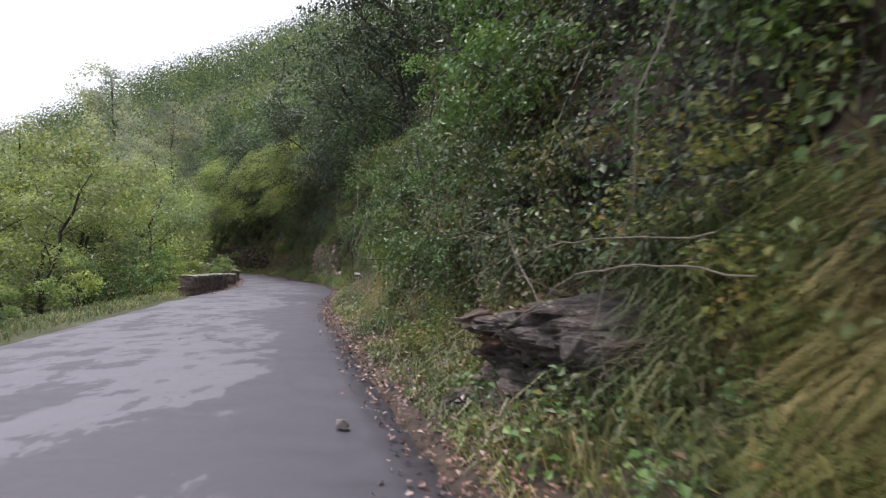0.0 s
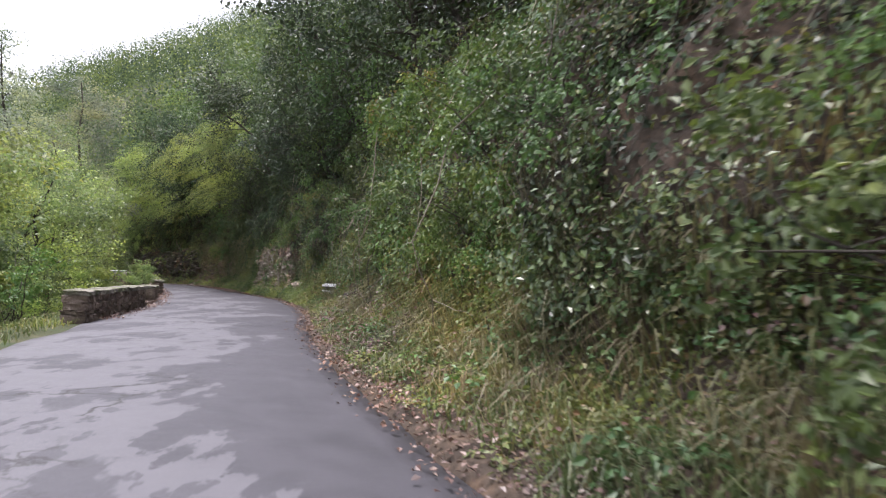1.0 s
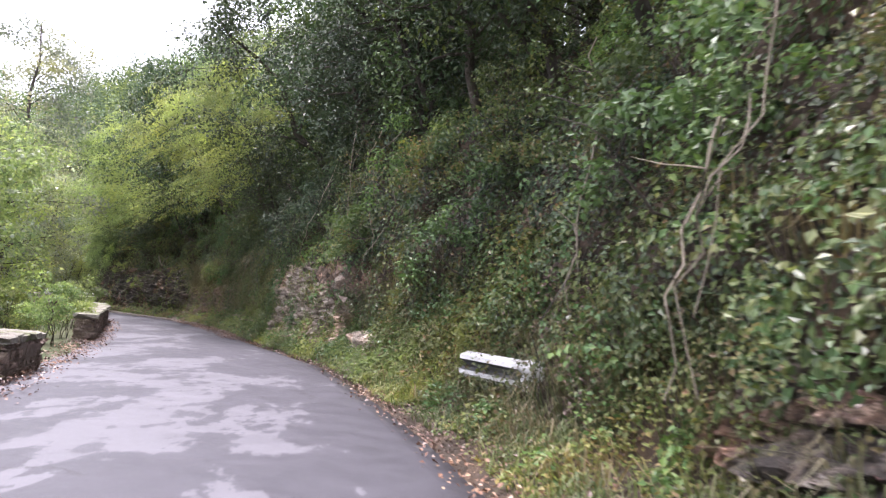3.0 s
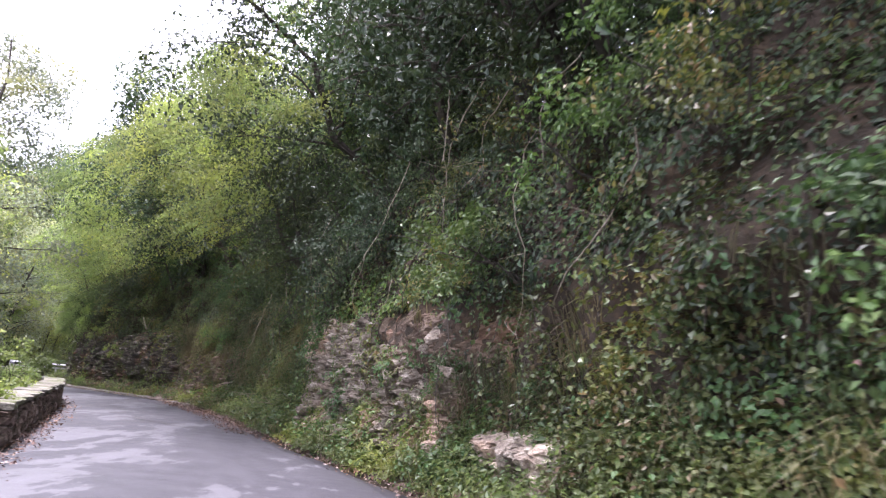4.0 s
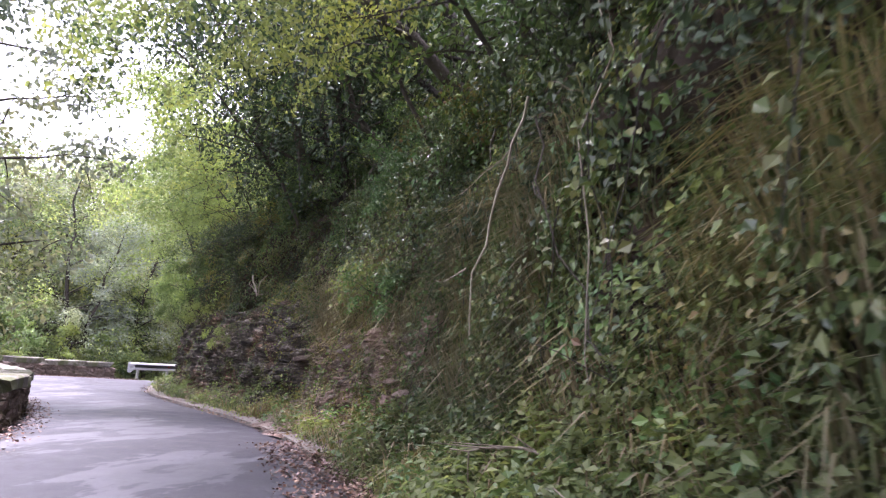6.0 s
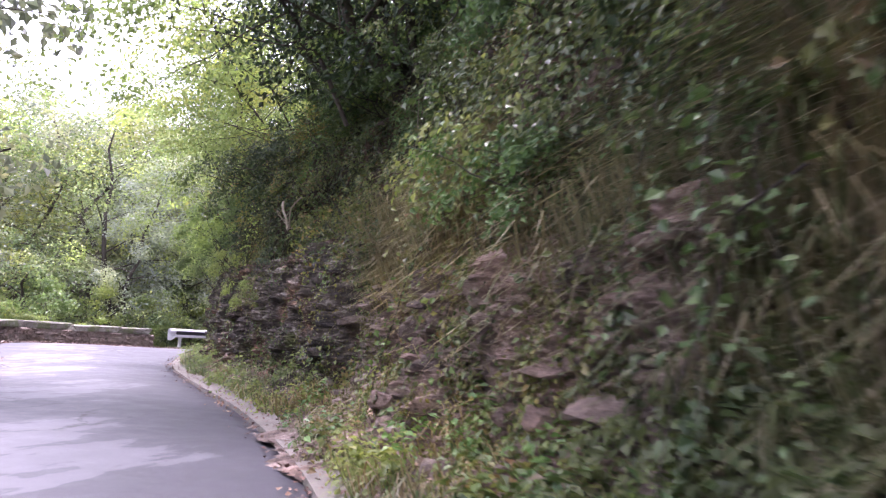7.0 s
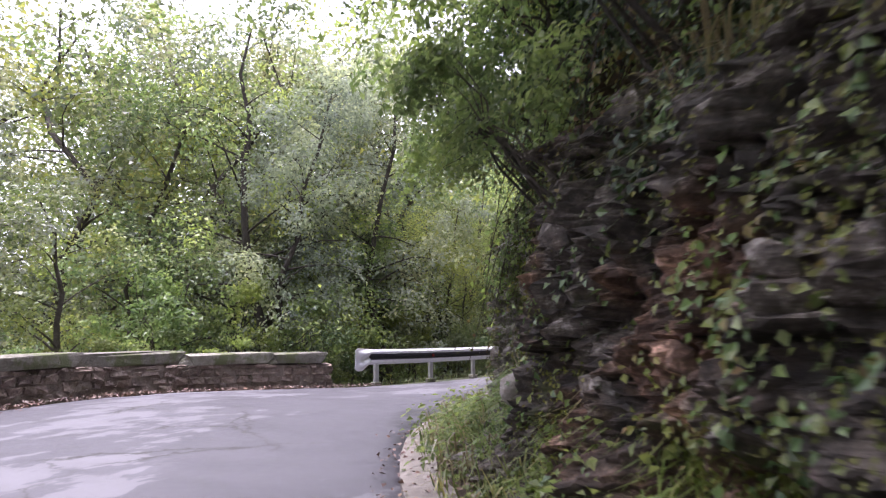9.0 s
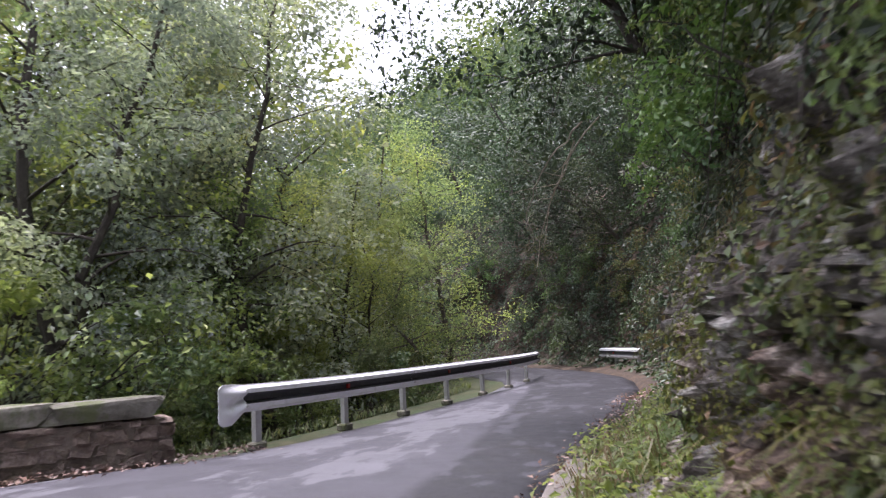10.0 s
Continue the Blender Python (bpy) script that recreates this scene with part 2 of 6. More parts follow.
def asphalt():
    m, n, l, b = material("asphalt")
    co = n.new("ShaderNodeNewGeometry").outputs["Position"]
    stretch = n.new("ShaderNodeMapping")
    stretch.inputs["Rotation"].default_value = (0, 0, radians(-18))
    stretch.inputs["Scale"].default_value = (1.0, 0.45, 1.0)
    l.new(co, stretch.inputs[0])
    big = noise_tex(n, l, 0.72, 6, 0.66, stretch.outputs[0])
    patch = ramp(n, [(0.48, (0, 0, 0)), (0.495, (1, 1, 1))])
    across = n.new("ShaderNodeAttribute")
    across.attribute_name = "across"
    # fewer pale patches towards the right edge
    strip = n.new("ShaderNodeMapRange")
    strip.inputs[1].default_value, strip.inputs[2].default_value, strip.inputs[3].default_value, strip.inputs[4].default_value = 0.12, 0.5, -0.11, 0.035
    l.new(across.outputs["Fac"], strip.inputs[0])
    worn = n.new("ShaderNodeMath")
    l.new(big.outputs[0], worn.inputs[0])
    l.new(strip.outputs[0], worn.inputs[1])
    place = n.new("ShaderNodeSeparateXYZ")
    l.new(co, place.inputs[0])
    # darker asphalt past the bend, part of it the shade of the trees
    bend_dark = n.new("ShaderNodeMapRange")
    bend_dark.inputs[1].default_value, bend_dark.inputs[2].default_value, bend_dark.inputs[3].default_value, bend_dark.inputs[4].default_value = 57.0, 58.5, 0.0, -0.2
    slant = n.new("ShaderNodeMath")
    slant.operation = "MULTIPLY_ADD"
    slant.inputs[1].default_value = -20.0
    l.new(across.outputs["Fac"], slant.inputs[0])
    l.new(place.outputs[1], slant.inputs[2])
    l.new(slant.outputs[0], bend_dark.inputs[0])
    worn_and_shade = n.new("ShaderNodeMath")
    l.new(worn.outputs[0], worn_and_shade.inputs[0])
    # shade of the tree-lined stretch, put in as fewer pale patches
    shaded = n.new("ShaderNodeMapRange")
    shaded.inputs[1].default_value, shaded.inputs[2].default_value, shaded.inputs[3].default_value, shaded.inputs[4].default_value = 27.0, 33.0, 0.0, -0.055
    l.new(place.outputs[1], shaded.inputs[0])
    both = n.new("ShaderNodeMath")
    l.new(bend_dark.outputs[0], both.inputs[0])
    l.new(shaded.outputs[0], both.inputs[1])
    l.new(both.outputs[0], worn_and_shade.inputs[1])
    l.new(worn_and_shade.outputs[0], patch.inputs[0])
    mid = noise_tex(n, l, 2.2, 5, 0.7, co)
    grit = noise_tex(n, l, 140, 2, 0.8, co)
    dark = mix(n, l, mid.outputs[0], (0.042, 0.041, 0.049), (0.08, 0.077, 0.092))
    light = mix(n, l, mid.outputs[0], (0.09, 0.088, 0.1), (0.155, 0.152, 0.171))
    colour = mix(n, l, patch.outputs[0], dark, light)
    # tree shade past the bend, multiplied into the dark asphalt's colour
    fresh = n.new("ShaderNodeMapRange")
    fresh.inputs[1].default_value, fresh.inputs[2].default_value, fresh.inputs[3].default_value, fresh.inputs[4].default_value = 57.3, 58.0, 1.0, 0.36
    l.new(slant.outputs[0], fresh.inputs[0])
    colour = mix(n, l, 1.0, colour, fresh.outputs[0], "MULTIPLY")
    spots = ramp(n, [(0.575, (0, 0, 0)), (0.6, (0.85, 0.85, 0.85))])
    l.new(noise_tex(n, l, 1.5, 5, 0.6, stretch.outputs[0]).outputs[0], spots.inputs[0])
    colour = mix(n, l, spots.outputs[0], colour, dark)
    blots = ramp(n, [(0.6, (0, 0, 0)), (0.615, (0.8, 0.8, 0.8))])
    l.new(noise_tex(n, l, 3.4, 4, 0.55, stretch.outputs[0]).outputs[0], blots.inputs[0])
    colour = mix(n, l, blots.outputs[0], colour, dark)
    cr = n.new("ShaderNodeTexVoronoi")
    cr.feature = "DISTANCE_TO_EDGE"
    cr.inputs["Scale"].default_value = 0.55
    wob = n.new("ShaderNodeVectorMath")
    l.new(co, wob.inputs[0])
    l.new(mix(n, l, 1.0, mid.outputs[1], (0.8, 0.8, 0.0), "MULTIPLY"), wob.inputs[1])
    l.new(wob.outputs[0], cr.inputs["Vector"])
    line = ramp(n, [(0.004, (1, 1, 1)), (0.014, (0, 0, 0))])
    l.new(cr.outputs["Distance"], line.inputs[0])
    some = ramp(n, [(0.55, (0, 0, 0)), (0.62, (1, 1, 1))])
    l.new(noise_tex(n, l, 0.3, 2, 0.5, co).outputs[0], some.inputs[0])
    crack = mix(n, l, 1.0, line.outputs[0], some.outputs[0], "MULTIPLY")
    colour = mix(n, l, crack, colour, (0.02, 0.018, 0.018))
    colour = mix(n, l, 0.5, colour, mix(n, l, 1.0, colour, mix(n, l, 0.5, (1, 1, 1), grit.outputs[0]), "MULTIPLY"))
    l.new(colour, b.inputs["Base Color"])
    rr = ramp(n, [(0.3, (0.5, 0.5, 0.5)), (0.7, (0.72, 0.72, 0.72))])
    l.new(mid.outputs[0], rr.inputs[0])
    l.new(rr.outputs[0], b.inputs["Roughness"])
    bump(n, l, b, mix(n, l, 0.5, grit.outputs[0], patch.outputs[0]), 0.35, 0.006)
    return m


ASPHALT = asphalt()


def paint(name, colour, rough, metal=0.0, dirt=(0.3, 0.27, 0.22)):
    m, n, l, b = material(name)
    co = n.new("ShaderNodeNewGeometry").outputs["Position"]
    k = ramp(n, [(0.5, (0, 0, 0)), (0.75, (0.7, 0.7, 0.7))])
    l.new(noise_tex(n, l, 7, 6, 0.75, co).outputs[0], k.inputs[0])
    l.new(mix(n, l, k.outputs[0], colour, dirt), b.inputs["Base Color"])
    b.inputs["Roughness"].default_value, b.inputs["Metallic"].default_value = rough, metal
    bump(n, l, b, noise_tex(n, l, 30, 3, 0.6, co).outputs[0], 0.1, 0.005)
    return m


RAIL = paint("galvanised_rail", (0.74, 0.74, 0.77), 0.4, 0.1, (0.45, 0.43, 0.4))
# dark tone for the shade inside the beam's groove
GROOVE_SHADE = paint("groove_shade", (0.05, 0.05, 0.055), 0.6, 0.0, (0.12, 0.115, 0.11))
RAIL_POST = paint("galvanised_post", (0.5, 0.5, 0.5), 0.5, 0.3)
REFLECTOR = paint("red_reflector", (0.45, 0.03, 0.02), 0.3)

# ---- building helpers ----


def part(name, mesh, mat, parent=None, label=""):
    """Links a bmesh or a mesh as one object, under a thing if one is given."""
    if isinstance(mesh, bmesh.types.BMesh):
        data = bpy.data.meshes.new(name)
        mesh.to_mesh(data)
        mesh.free()
    else:
        data = mesh
    if mat is not None and not data.materials:
        data.materials.append(mat)
    ob = new(name, data)
    if parent is not None:
        ob.parent = parent
    return tagged(ob, label)


def soup(name, verts, faces, smooth=False):
    """A mesh from arrays: verts (n, 3), faces (m, 3 or 4)."""
    me = bpy.data.meshes.new(name)
    verts, faces = np.asarray(verts, np.float32), np.asarray(faces, np.int32)
    k = faces.shape[1]
    me.vertices.add(len(verts))
    me.vertices.foreach_set("co", verts.ravel())
    me.loops.add(faces.size)
    me.loops.foreach_set("vertex_index", faces.ravel())
    me.polygons.add(len(faces))
    me.polygons.foreach_set("loop_start", np.arange(0, faces.size, k, dtype=np.int32))
    me.polygons.foreach_set("loop_total", np.full(len(faces), k, np.int32))
    me.polygons.foreach_set("use_smooth", np.full(len(faces), smooth, bool))
    me.update(calc_edges=True)
    return me


def sheet(grid):
    """Verts and quads of a (rows, columns, 3) grid of places."""
    r, c = grid.shape[:2]
    i = np.arange(r * c).reshape(r, c)
    return grid.reshape(-1, 3), np.stack([i[:-1, :-1], i[:-1, 1:], i[1:, 1:], i[1:, :-1]], -1).reshape(-1, 4)


def unit(v):
    return v / np.maximum(np.linalg.norm(v, axis=-1, keepdims=True), 1e-9)


def leaves(rng, p, n, size, wide=0.36, droop=0.0, coarse=False):
    """Verts and triangles of folded leaves at places p that face n."""
    m = len(p)
    size = np.broadcast_to(size, m)[:, None]
    r = rng.normal(size=(m, 3))
    r[:, 2] -= droop
    t = unit(r - (r * n).sum(1, keepdims=True) * n)
    b = np.cross(n, t)
    mid, w = p + t * size * 0.46, b * size * wide
    up = n * size * 0.12
    if coarse:
        v = np.stack([mid - w - t * size * 0.3, p + t * size, mid + w - t * size * 0.3], 1).reshape(-1, 3)
        return v, np.arange(m * 3).reshape(-1, 3)
    v = np.stack([p, mid - w + up, p + t * size - up * 0.8, mid + w + up], 1).reshape(-1, 3)
    k = np.arange(m)[:, None] * 4
    return v, np.concatenate([k + [0, 1, 2], k + [0, 2, 3]])


def blades(rng, p, length, lean, width=0.008):
    """Verts and triangles of bent grass blades that grow from p."""
    m = len(p)
    a = rng.uniform(0, 2 * np.pi, m)
    out = np.stack([np.cos(a), np.sin(a), 0 * a], 1)
    if np.ndim(lean) == 2:
        out = unit(out + 1.3 * lean)
    side = np.stack([-out[:, 1], out[:, 0], 0 * a], 1)
    ln = np.broadcast_to(length, m)[:, None]
    bend = rng.uniform(0.55, 1.45, m)[:, None]
    mid = p + [0, 0, 0.55] * ln + out * ln * 0.28 * bend
    tip = p + [0, 0, 1.0] * ln * (1 - 0.6 * bend) + out * ln * 0.75 * bend
    w = side * width * rng.uniform(0.6, 1.5, m)[:, None]
    v = np.stack([p - w, p + w, mid - w * 0.8, mid + w * 0.8, tip], 1).reshape(-1, 3)
    k = np.arange(m)[:, None] * 5
    return v, np.concatenate([k + [0, 1, 3], k + [0, 3, 2], k + [2, 3, 4]])


def tube(line, radii, sides=6):
    """Verts and quads of a tapered tube along a line of places."""
    line, radii = np.asarray(line, float), np.asarray(radii, float)
    d = unit(np.gradient(line, axis=0))
    ref = np.where(np.abs(d[:, 2:]) > 0.9, [[1.0, 0, 0]], [[0, 0, 1.0]])
    u = unit(np.cross(d, ref))
    w = np.cross(d, u)
    a = np.linspace(0, 2 * np.pi, sides + 1)
    ring = line[:, None] + radii[:, None, None] * (np.cos(a)[None, :, None] * u[:, None] + np.sin(a)[None, :, None] * w[:, None])
    return sheet(ring)


def joined(bits):
    verts, faces, at = [], [], 0
    for v, f in bits:
        verts.append(v)
        faces.append(f + at)
        at += len(v)
    return np.concatenate(verts), np.concatenate(faces)


def smooth_line(points, step):
    """Evenly spaced places on a smooth curve through the points."""
    p = np.array(points, float)
    p = np.vstack([2 * p[0] - p[1], p, 2 * p[-1] - p[-2]])
    out = []
    for k in range(1, len(p) - 2):
        t = np.linspace(0, 1, 24, endpoint=False)[:, None]
        a, b, c, d = p[k - 1], p[k], p[k + 1], p[k + 2]
        out.append(0.5 * (2 * b + (c - a) * t + (2 * a - 5 * b + 4 * c - d) * t**2 + (3 * b - a - 3 * c + d) * t**3))
    q = np.vstack([*out, p[-2:-1]])
    s = np.concatenate([[0], np.cumsum(np.linalg.norm(np.diff(q, axis=0), axis=1))])
    e = np.arange(0, s[-1], step)
    return np.stack([np.interp(e, s, q[:, k]) for k in range(q.shape[1])], 1)


def fbm(p, scale, octaves=3, seed=0.0):
    """Smooth noise at places p (n, 3), about -1 to 1."""
    return np.array([noise.fractal(Vector((x * scale + seed, y * scale - seed, z * scale + 2 * seed)), 0.6, 2.1, octaves) for x, y, z in p])


# ---- plan of the road ----
RIGHT = [(9.0, -26), (6.4, -17), (3.6, -8), (1.1, -0.5), (-0.3, 3.7), (-1.4, 7.0), (-2.55, 10.6), (-3.8, 14.6), (-5.2, 20), (-6.2, 25), (-7.35, 29.2), (-9.0, 34), (-10.85, 37.3), (-12.05, 39.5), (-13.8, 42.8), (-16.5, 47), (-19.2, 50.1), (-21.8, 52.6), (-23.6, 54.3), (-25.2, 55.9), (-26.6, 57.6), (-27.6, 59.4), (-28.15, 61.8), (-28.3, 64), (-28.4, 68), (-28.7, 73), (-30.2, 78), (-33.5, 83), (-38, 87), (-50, 93)]
LEFT = [(3.8, -27), (1.0, -18), (-1.6, -9.5), (-3.9, -1.5), (-4.9, 3.2), (-5.7, 7.0), (-6.5, 9.8), (-7.4, 13), (-8.5, 16.8), (-9.65, 21), (-10.75, 25.5), (-12.3, 30), (-14.2, 35), (-16.05, 39.1), (-17.2, 41.4), (-18.6, 43.9), (-20.3, 46.2), (-23.2, 49.4), (-26.6, 52.2), (-30.1, 54.8), (-32.2, 56.5), (-33.2, 58.2), (-33.5, 60.1), (-33.1, 61.9), (-32.4, 63.4), (-32.0, 65.2), (-31.75, 69.5), (-32.0, 74), (-33.8, 77.5), (-37, 80.8), (-41, 83), (-52, 88)]
R_EDGE, L_EDGE = smooth_line(RIGHT, 0.25), smooth_line(LEFT, 0.25)


def normals(line):
    d = unit(np.gradient(line, axis=0))
    return np.stack([d[:, 1], -d[:, 0]], 1)


R_OUT, L_OUT = normals(R_EDGE), -normals(L_EDGE)


def level(x, y):
    """The height of the road: nearly flat, with two gentle swells."""
    return 0.1 * np.exp(-((x + 16) ** 2 + (y - 45) ** 2) / 60) + 0.18 * np.exp(-((x + 32) ** 2 + (y - 58) ** 2) / 20)


def beside(line, out, x, y):
    """Signed distance beyond an edge of the road."""
    x, y = np.ravel(x), np.ravel(y)
    res = np.empty(len(x))
    idx = np.empty(len(x), int)
    for k in range(0, len(x), 4000):
        d2 = (x[k:k + 4000, None] - line[None, :, 0]) ** 2 + (y[k:k + 4000, None] - line[None, :, 1]) ** 2
        i = d2.argmin(1)
        dd = np.sqrt(d2[np.arange(len(i)), i])
        s = (x[k:k + 4000] - line[i, 0]) * out[i, 0] + (y[k:k + 4000] - line[i, 1]) * out[i, 1]
        res[k:k + 4000] = np.where(s > 0, dd, -dd)
        idx[k:k + 4000] = i
    return res, idx


BANK_D = [0, 0.35, 0.8, 1.1, 1.3, 1.55, 1.9, 2.6, 3.8, 5.5, 9, 15, 25, 45, 150, 400, 3000]
BANK_Z = [0.0, 0.07, 0.3, 0.9, 1.6, 2.4, 3.3, 4.3, 5.5, 7.0, 9.5, 14, 22, 36, 80, 100, 100]


SKY_YAW = [-60, -20, 0, 10, 17, 20, 26, 31, 39, 52, 75, 120]
SKY_ELEV = [20, 25, 24, 23, 21, 19.4, 16.4, 13.9, 8.8, 5.5, 4, 2]


def mountain(x, y):
    """The wooded ridge across the valley's head."""
    dx, dy = x, y - 10.0
    r = np.hypot(dx, dy)
    yaw = np.degrees(np.arctan2(-dx, dy))
    elev = np.interp(yaw, SKY_YAW, SKY_ELEV)
    top = 350 * np.tan(np.radians(elev))
    rise = np.clip((r - 90) / 260, 0, 1.25)
    return top * (rise * rise * (3 - 2 * np.clip(rise, 0, 1))).clip(0, 1.02) - 16


def terrain(x, y):
    x, y = np.asarray(x, float), np.asarray(y, float)
    shape = x.shape
    x, y = x.ravel(), y.ravel()
    dr, _ = beside(R_EDGE, R_OUT, x, y)
    dl, _ = beside(L_EDGE, L_OUT, x, y)
    road = level(x, y) - 0.07
    hill = level(x, y) + np.interp(dr - 1.4, BANK_D, BANK_Z) - 0.12 - 0.4 * np.clip(dr, 0, 1)
    drop = level(x, y) - 0.03 - np.interp(dl, [0, 1.1, 3, 8, 30, 60, 3000], [0, 0.05, 0.7, 3.0, 12, 14, 14])
    z = np.where(dr > 0, hill, np.where(dl > 0, drop, road))
    far = mountain(x, y)
    away = np.minimum(np.abs(dr), np.abs(dl))
    z = np.where(away > 40, np.maximum(z, far), z)
    # the slopes stay under the skyline
    r, yaw = np.hypot(x, y - 10.0), np.degrees(np.arctan2(-x, y - 10.0))
    cap = r * np.tan(np.radians(np.interp(yaw, SKY_YAW, SKY_ELEV))) - 13.0
    z = np.where((r > 70) & (yaw > 8), np.minimum(z, cap), z)
    r, yaw = np.hypot(x + 27, y - 57.0), np.degrees(np.arctan2(-x - 27, y - 57.0))
    cap = 1.0 + r * np.tan(np.radians(np.interp(yaw, [8, 16, 20, 25, 30, 36, 46, 90], [35, 30, 24, 17, 15.5, 11.5, 7, 4]))) - np.minimum(7, 1 + 0.12 * r)
    return np.where((r > 24) & (r < 130) & (yaw > 8) & (y > 60) & (dr > 1.5), np.minimum(z, np.maximum(cap, 0.5)), z).reshape(shape)


# ---- ground, road and bank ----
def ground():
    def ticks(a, b, fine):
        near = np.arange(a, b, fine)
        far = np.array([6, 14, 26, 42, 65, 95, 135, 185, 250, 330, 420, 520, 700, 1100, 2500.0])
        return np.concatenate([a - far[::-1], near, b + far])
    x, y = np.meshgrid(ticks(-75, 30, 0.8), ticks(-30, 110, 0.8), indexing="ij")
    g = np.stack([x, y, terrain(x, y)], -1)
    v, f = sheet(g)
    tagged(part("ground", soup("ground", v, f[:, ::-1], True), GROUND), "mossy forest ground falling from the road to the valley", "ground", kind="structure")


ground()


def road():
    n = len(R_EDGE)
    # match the edges across the road by the nearest place
    d2 = ((R_EDGE[:, None] - L_EDGE[None]) ** 2).sum(-1)
    near = np.maximum.accumulate(d2.argmin(1))
    near = np.convolve(np.pad(near, 12, "edge"), np.ones(25) / 25, "valid")
    li = np.stack([np.interp(near, np.arange(len(L_EDGE)), L_EDGE[:, k]) for k in range(2)], 1)
    rng = np.random.default_rng(3)
    wob_r = np.array([0.1 * noise.noise(Vector((k * 0.15, 3, 0))) + 0.05 * noise.noise(Vector((k * 0.7, 9, 0))) for k in range(n)])
    wob_l = np.array([0.12 * noise.noise(Vector((k * 0.13, 7, 0))) for k in range(n)])
    w = np.linspace(0, 1, 15)
    g = R_EDGE[:, None] * (1 - w)[None, :, None] + li[:, None] * w[None, :, None]
    g[:, 0] += R_OUT * wob_r[:, None]
    g[:, -1] += R_OUT * wob_l[:, None]
    z = level(g[..., 0], g[..., 1]) + 0.03 * np.sin(w * np.pi)[None] + rng.normal(0, 0.002, g.shape[:2])
    z[:, 0] -= 0.03
    z[:, -1] -= 0.03
    g = np.concatenate([g, z[..., None]], -1)
    edge_r, edge_l = g[:, :1].copy(), g[:, -1:].copy()
    edge_r[..., 2] -= 0.12
    edge_l[..., 2] -= 0.12
    g = np.concatenate([edge_r, g, edge_l], 1)
    v, f = sheet(g)
    me = soup("road", v, f, True)
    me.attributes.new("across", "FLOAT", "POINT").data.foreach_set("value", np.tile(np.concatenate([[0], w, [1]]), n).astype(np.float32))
    tagged(part("road", me, ASPHALT), "narrow worn asphalt road with pale and dark patches", "road", kind="structure")


road()


def bank_grid():
    """Places on the steep bank beside the road: rows along the road, columns up the bank."""
    d = np.interp(np.linspace(0, 1, 34), np.linspace(0, 1, 11), BANK_D[:11])
    z = np.interp(d, BANK_D, BANK_Z)
    g = np.zeros((len(R_EDGE), len(d), 3))
    back = np.interp(R_EDGE[:, 1], [-30, 20, 27, 31, 40, 43, 52, 56, 59, 62, 66, 72], [0.35, 0.35, 0.2, -0.3, -0.3, -0.05, 0.1, 0.0, 0.0, 0.25, 0.3, 0.2])
    dd = d[None] + back[:, None] * np.clip(d / 0.8, 0, 1)[None]
    steep = np.interp(R_EDGE[:, 1], [-30, 24, 31, 40, 46, 52, 67, 71], [0.5, 0.5, 0.9, 0.9, 0.6, 0.75, 0.7, 0.4])
    dd = dd - steep[:, None] * np.clip((d - 1.1) / 1.5, 0, 1)[None]
    g[..., :2] = R_EDGE[:, None] + R_OUT[:, None] * dd[..., None]
    g[..., 2] = z[None] + level(R_EDGE[:, 0], R_EDGE[:, 1])[:, None]
    amount = np.clip(z / 2.0, 0.03, 1.0)
    p = g.reshape(-1, 3)
    a = (fbm(p, 0.35, 3, 1.0) * 0.55 + fbm(p, 1.3, 3, 5.0) * 0.22).reshape(g.shape[:2])
    g[..., :2] += R_OUT[:, None] * (a * amount[None])[..., None]
    g[..., 2] += 0.5 * a * amount[None] * 0.5
    g[:, 0, 2] -= 0.1
    return g


BANK = bank_grid()
v, f = sheet(BANK)
tagged(part("bank", soup("bank", v, f[:, ::-1], True), SOIL), "steep earth bank of soil, roots and moss above the road", "bank", kind="structure")
BANK_N = np.cross(np.gradient(BANK, axis=0), np.gradient(BANK, axis=1))
BANK_N = unit(BANK_N)
BANK_N *= np.sign((BANK_N[..., :2] * -R_OUT[:, None]).sum(-1) + 0.4 * BANK_N[..., 2])[..., None]
ROW_Y = R_EDGE[:, 1]


def on_bank(rng, count, y0, y1, z0, z1, weight=None):
    """Random places and normals on the bank between two stretches of the road and two heights."""
    rows = np.where((ROW_Y >= y0) & (ROW_Y <= y1))[0]
    zz = BANK[rows][..., 2]
    ok = np.argwhere((zz[:-1, :-1] >= z0) & (zz[:-1, :-1] <= z1))
    a = np.linalg.norm(BANK[rows][:-1, 1:] - BANK[rows][:-1, :-1], axis=-1)[ok[:, 0], ok[:, 1]]
    pick = ok[rng.choice(len(ok), count, p=a / a.sum())]
    i, j = rows[pick[:, 0]], pick[:, 1]
    fi, fj = rng.random((count, 1)), rng.random((count, 1))
    i2 = np.minimum(i + 1, len(BANK) - 1)
    p = (BANK[i, j] * (1 - fi) + BANK[i2, j] * fi) * (1 - fj) + (BANK[i, j + 1] * (1 - fi) + BANK[i2, j + 1] * fi) * fj
    return p, BANK_N[i, j]

# ---- kinds of plants ----


